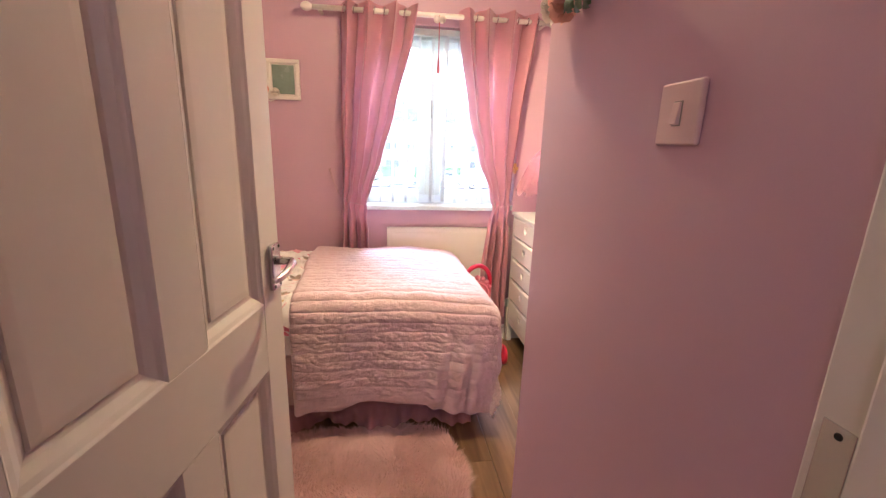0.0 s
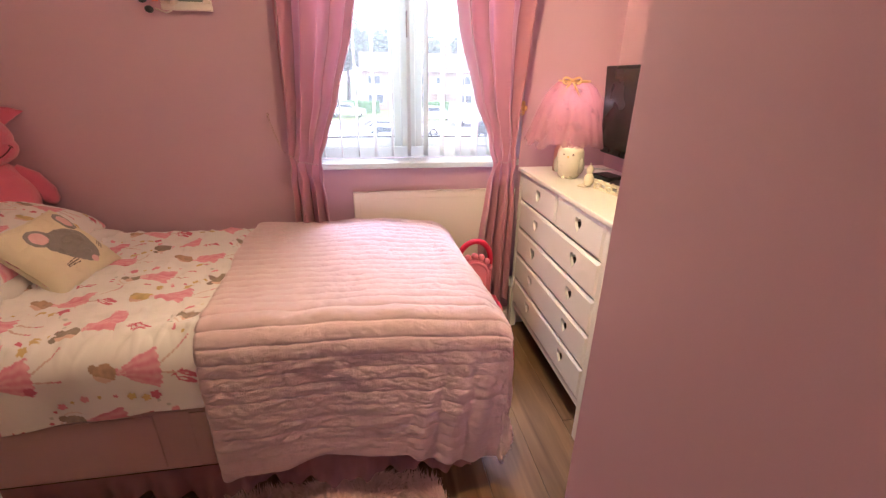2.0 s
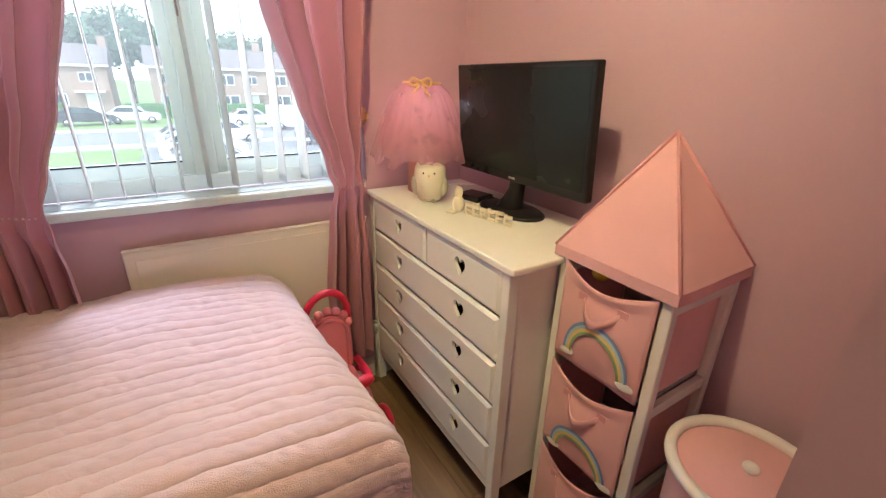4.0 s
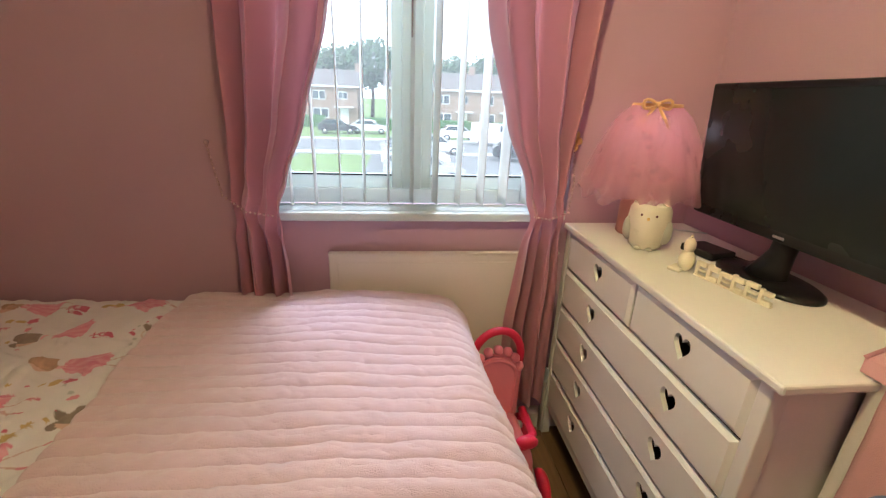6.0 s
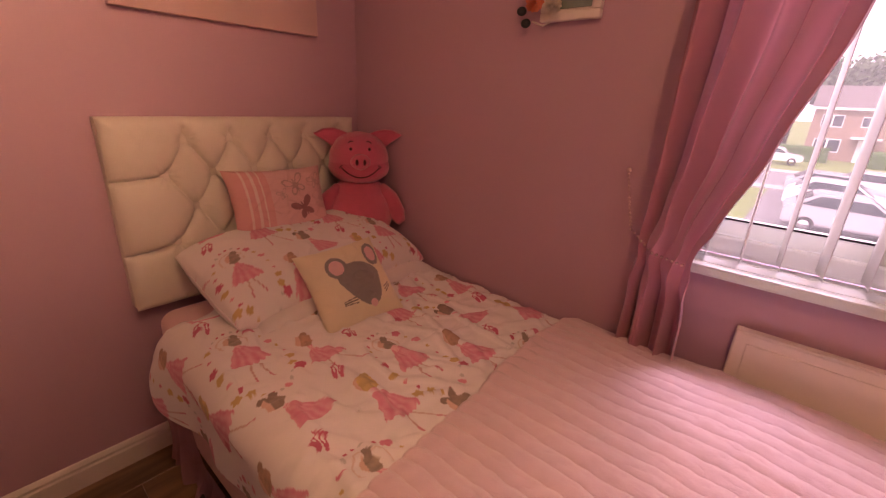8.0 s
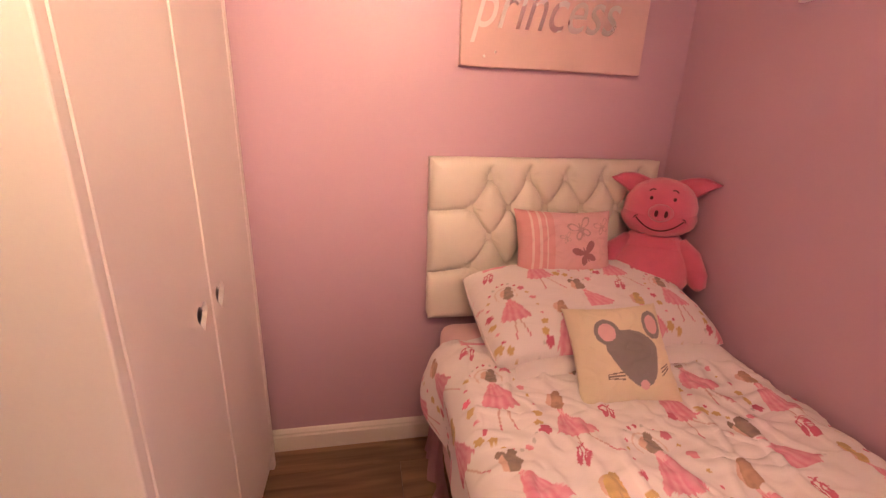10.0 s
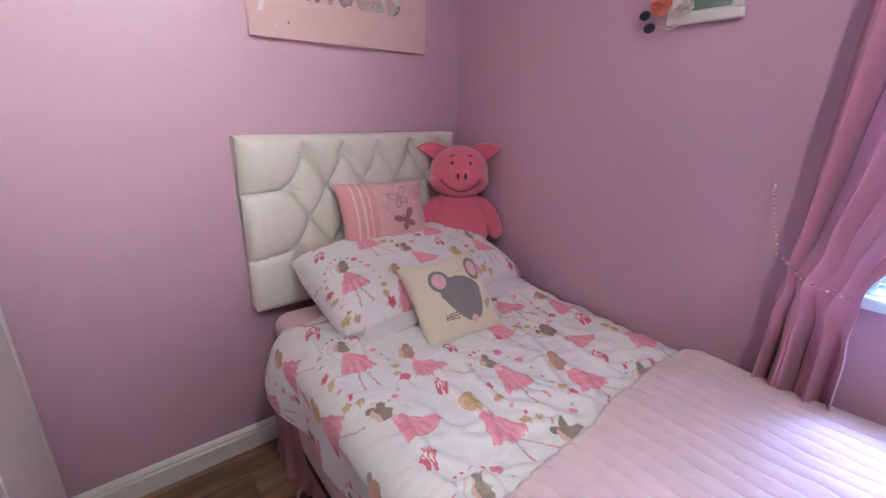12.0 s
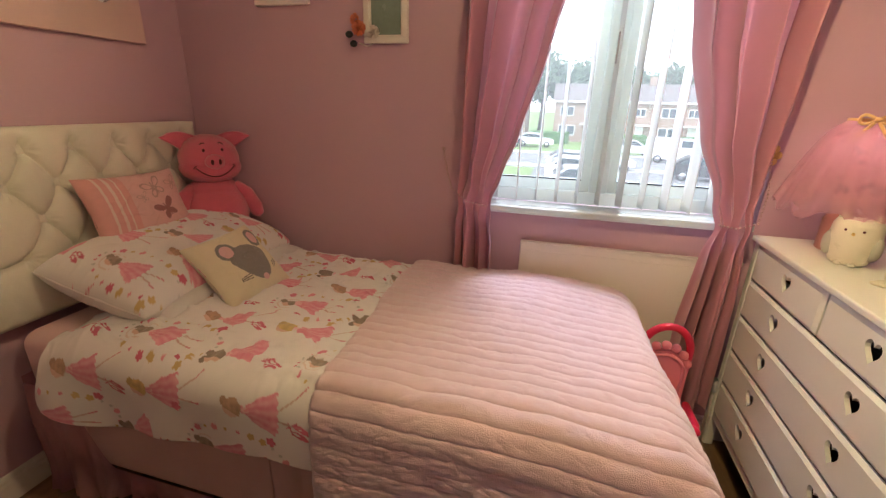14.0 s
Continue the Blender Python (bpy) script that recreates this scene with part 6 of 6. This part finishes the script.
def house(x0, y0, w, n, label):
    """A two-storey terrace of n homes with its openings, roof and chimneys."""
    hs = thing("terraced_house", (x0 + w * n / 2, y0 + 4, GZ), label, "house", "terraces over the road")
    x1, d, eave, ridge = x0 + w * n, 8.0, GZ + 5.0, GZ + 7.3
    part("wall", box(x0, x1, y0, y0 + d, GZ, eave), M_BRICK, hs)
    part("roof", prism([(y0 - 0.4, 0), (y0 + d + 0.4, 0), (y0 + d / 2, ridge - eave)], (x1 - x0) + 0.6, Matrix(((0, 0, 1, x0 - 0.3), (1, 0, 0, 0), (0, 1, 0, eave), (0, 0, 0, 1)))), M_TILE, hs)
    part("fascia", box(x0 - 0.3, x1 + 0.3, y0 - 0.45, y0 - 0.38, eave - 0.15, eave + 0.08), M_RENDERW, hs)
    for k in range(n):
        cx = x0 + w * (k + 0.5)
        for dx, z0, z1, ww in ((-w * 0.24, GZ + 3.2, GZ + 4.4, 1.7), (w * 0.22, GZ + 3.3, GZ + 4.3, 1.2), (-w * 0.22, GZ + 0.8, GZ + 2.1, 2.1)):
            wn_ = part("window", box(cx + dx - ww / 2, cx + dx + ww / 2, y0 - 0.06, y0, z0, z1), M_RENDERW, hs)
            for q in (-0.25, 0.25):
                part("pane", box(cx + dx + q * ww - ww * 0.21, cx + dx + q * ww + ww * 0.21, y0 - 0.075, y0 - 0.06, z0 + 0.1, z1 - 0.1), M_WINDARK, wn_)
        part("door", box(cx + w * 0.16, cx + w * 0.32, y0 - 0.07, y0, GZ, GZ + 2.1), M_RENDERW, hs)
        part("porch", box(cx + w * 0.05, cx + w * 0.42, y0 - 1.0, y0 - 0.08, GZ + 2.2, GZ + 2.4), M_RENDERW, hs)
    for k in range(n):
        part("chimney", box(x0 + w * k + w - 0.5, x0 + w * k + w + 0.3, y0 + d / 2 - 0.4, y0 + d / 2 + 0.4, ridge - 0.5, ridge + 0.9), M_BRICK, hs)
    return hs


house(-26, 64, 7.0, 3, "buff brick terrace with grey tiled roof, white windows")
house(-1.0, 60, 6.0, 4, "long buff brick terrace with pale cladding and porches")
house(26, 52, 7.0, 2, "buff brick terrace beside the parking court")
house(-62, 66, 7.0, 4, "brick terrace far along the road")


def tree(x, y, h, r, seed):
    rnd = random.Random(seed)
    tr = thing("tree", (x, y, GZ), "broad leafy green tree behind the houses", "tree", "trees behind the houses")
    part("trunk", tube([(x, y, GZ), (x + 0.2, y, GZ + h * 0.3), (x, y + 0.1, GZ + h * 0.6)], [0.35, 0.26, 0.12], 8), M_BARK, tr)
    for k in range(4):
        a = k * 1.6 + rnd.random()
        part("limb", tube([(x, y, GZ + h * 0.4), (x + r * 0.4 * math.cos(a), y + r * 0.4 * math.sin(a), GZ + h * 0.62), (x + r * 0.7 * math.cos(a), y + r * 0.7 * math.sin(a), GZ + h * 0.75)], [0.14, 0.09, 0.03], 6), M_BARK, tr)
    vs, fs = [], []
    for k in range(2600):
        d = Vector((rnd.gauss(0, 1), rnd.gauss(0, 1), rnd.gauss(0, 1))).normalized()
        rad = r * (0.55 + 0.45 * rnd.random()) * (1 + 0.45 * noise.noise(d * 2.2 + Vector((seed, 0, 0))))
        p = Vector((x, y, GZ + h * 0.68)) + Vector((d.x * rad, d.y * rad, d.z * rad * 0.8))
        u = Vector((rnd.gauss(0, 1), rnd.gauss(0, 1), rnd.gauss(0, 1))).normalized() * 0.32
        w = u.orthogonal().normalized() * 0.26
        i = len(vs)
        vs += [tuple(p - u), tuple(p + w), tuple(p + u), tuple(p - w)]
        fs += [(i, i + 1, i + 2, i + 3)]
    me_ = bpy.data.meshes.new("crown")
    me_.from_pydata(vs, [], fs)
    me_.materials.append(M_TREE)
    cr = new("crown", me_)
    cr.parent = tr
    cr.matrix_parent_inverse = Matrix.Translation(-ROOT_AT[tr])
    cr["kind"] = "stuff"


for i, (x, y, h, r) in enumerate(((-3.5, 74, 12.5, 4.5), (-9, 78, 11.5, 4.2), (3, 82, 12, 4.5), (17, 80, 11.5, 4.2), (11, 84, 11.0, 4.0), (-30, 82, 12, 5), (-40, 84, 11, 4.5), (34, 74, 10.5, 4), (44, 70, 11, 4))):
    tree(x, y, h, r, i + 1)


def hedge(x0, x1, y0, y1, h):
    b = bmesh.new()
    nx, ny, nz = max(3, int((x1 - x0) / 0.4)), 4, 4

    def bump(p):
        return p + Vector((noise.noise(p * 2.3), noise.noise(p * 2.3 + Vector((4, 0, 0))), noise.noise(p * 2.3 + Vector((0, 4, 0))))) * 0.16

    for f in (lambda u, v: Vector((x0 + (x1 - x0) * u, y0, GZ + h * v)), lambda u, v: Vector((x0 + (x1 - x0) * u, y0 + (y1 - y0) * v, GZ + h)), lambda u, v: Vector((x0 + (x1 - x0) * u, y1, GZ + h * v))):
        add(b, grid(nx, 5, lambda u, v: bump(f(u, v))))
    for xx in (x0, x1):
        add(b, grid(5, 5, lambda u, v: bump(Vector((xx, y0 + (y1 - y0) * u, GZ + h * v)))))
    bmesh.ops.remove_doubles(b, verts=b.verts, dist=0.01)
    solid("hedge", b, M_HEDGE, "clipped green garden hedge", "hedge", "front garden hedges")


for x0, x1, y in ((-14, -8.5, 57), (-3.4, 1.0, 55), (3.5, 9.5, 54), (12, 15.5, 53), (18, 22, 50), (-30, -20, 58)):
    hedge(x0, x1, y, y + 1.0, 1.4)

CAR_PAINT = {c: mat(c + "_car_paint", v, 0.25, var=0.03, scale=1, coat=0.6, bump=0.0) for c, v in (("white", (0.78, 0.78, 0.78)), ("silver", (0.50, 0.51, 0.52)), ("black", (0.02, 0.02, 0.025)), ("blue", (0.06, 0.16, 0.28)))}
M_TYRE = mat("tyre_rubber", (0.02, 0.02, 0.02), 0.8)


def car(x, y, yaw_, colour, van=False):
    M_ = pose(x, y, GZ + 0.026, 0, 0, yaw_)
    c = thing("parked_van" if van else "parked_car", (x, y, GZ), ("%s panel van parked outside" if van else "%s hatchback car parked outside") % colour, "van" if van else "car", "parked vehicles")
    if van:
        side = [(-2.4, 0.3), (2.35, 0.3), (2.4, 0.85), (2.1, 1.15), (1.5, 1.35), (1.1, 1.95), (-2.35, 2.0), (-2.4, 0.8)]
        glass = [(1.45, 1.32), (1.08, 1.85), (0.3, 1.85), (0.3, 1.32)]
    else:
        side = [(-2.0, 0.32), (2.0, 0.30), (2.08, 0.62), (1.95, 0.80), (1.0, 0.95), (0.35, 1.42), (-1.1, 1.46), (-1.75, 1.05), (-2.02, 0.92)]
        glass = [(0.85, 0.97), (0.30, 1.36), (-1.05, 1.40), (-1.55, 1.05)]
    wd_ = 1.75
    FM = M_ @ Matrix(((1, 0, 0, 0), (0, 0, -1, wd_ / 2), (0, 1, 0, 0), (0, 0, 0, 1)))
    part("body", prism(side, wd_, FM, bevel=0.06), CAR_PAINT[colour], c)
    GM = M_ @ Matrix(((1, 0, 0, 0), (0, 0, -1, wd_ / 2 + 0.012), (0, 1, 0, 0), (0, 0, 0, 1)))
    part("window", prism(glass, wd_ + 0.024, GM), M_WINDARK, c)
    if not van:
        part("windscreen", box(-0.02, 0.02, -0.72, 0.72, -0.36, 0.36, m=M_ @ pose(0.70, 0, 1.17, 0, -54, 0)), M_WINDARK, c)
        part("rear_window", box(-0.02, 0.02, -0.68, 0.68, -0.26, 0.26, m=M_ @ pose(-1.46, 0, 1.24, 0, 57, 0)), M_WINDARK, c)
    else:
        part("windscreen", box(-0.02, 0.02, -0.75, 0.75, -0.33, 0.33, m=M_ @ pose(1.32, 0, 1.65, 0, -34, 0)), M_WINDARK, c)
    for wx in (-1.3, 1.3):
        for sy in (-1, 1):
            w = part("wheel", lathe([(0.20, -0.1), (0.31, -0.1), (0.32, -0.06), (0.32, 0.06), (0.31, 0.1), (0.20, 0.1)], M_ @ pose(wx, sy * (wd_ / 2 - 0.08), 0.30, 90, 0, 0), 18), M_TYRE, c)
            part("rim", lathe([(0.0, -0.105), (0.19, -0.104), (0.19, 0.104), (0.0, 0.105)], M_ @ pose(wx, sy * (wd_ / 2 - 0.08), 0.30, 90, 0, 0), 14, cap=False), M_CHROME, w)


for x, y, a, col, v in ((1.4, 27.0, 0, "white", False), (1.2, 30.6, 5, "silver", False), (3.2, 33.2, 0, "white", False), (1.6, 22.5, 3, "silver", False), (-2.6, 50, 0, "white", False), (-6.0, 49, 10, "black", False), (-5.5, 19.0, 80, "white", False), (-8.6, 33, 60, "silver", False),
                        (9.5, 40, -20, "white", True), (9.0, 30.5, -10, "black", False), (11.5, 26.5, -15, "blue", False), (14.5, 24.0, 15, "white", False), (6.6, 44.6, 0, "white", False), (17, 34, 0, "silver", False)):
    car(x, y, a, col, v)

# ---- floor boards ----
fl = tagged(part("floor", box(XL - T, XR + T, -1.3, YB + 0.28, -0.06, -0.008), M_SHADE_JOINT), "oak laminate floor boards", "floor", kind=s)
PW, PL = 0.192, 1.285
shared = {}
X0F, X1F, Y0F, Y1F = XL, XR, -1.2, YB
for i in range(16):
    for j in range(-3, 4):
        yc = 0.55 + j * PL + (i * 0.437 % 1.0) * PL
        x0, x1 = max(X0F, XL - 0.05 + i * PW), min(X1F, XL - 0.05 + (i + 1) * PW)
        y0, y1 = max(Y0F, yc - PL / 2), min(Y1F, yc + PL / 2)
        if x1 - x0 < 0.02 or y1 - y0 < 0.02:
            continue
        w, l_ = round(x1 - x0, 4), round(y1 - y0, 4)
        if (w, l_) not in shared:
            ob = part("plank", box(-w / 2 + 0.0006, w / 2 - 0.0006, -l_ / 2 + 0.0006, l_ / 2 - 0.0006, -0.008, 0, 0.0012, 1), M_FLOOR, fl)
            shared[(w, l_)] = ob.data
        else:
            ob = new("plank", shared[(w, l_)])
            ob.parent = fl
        ob.location = ((x0 + x1) / 2, (y0 + y1) / 2, 0)
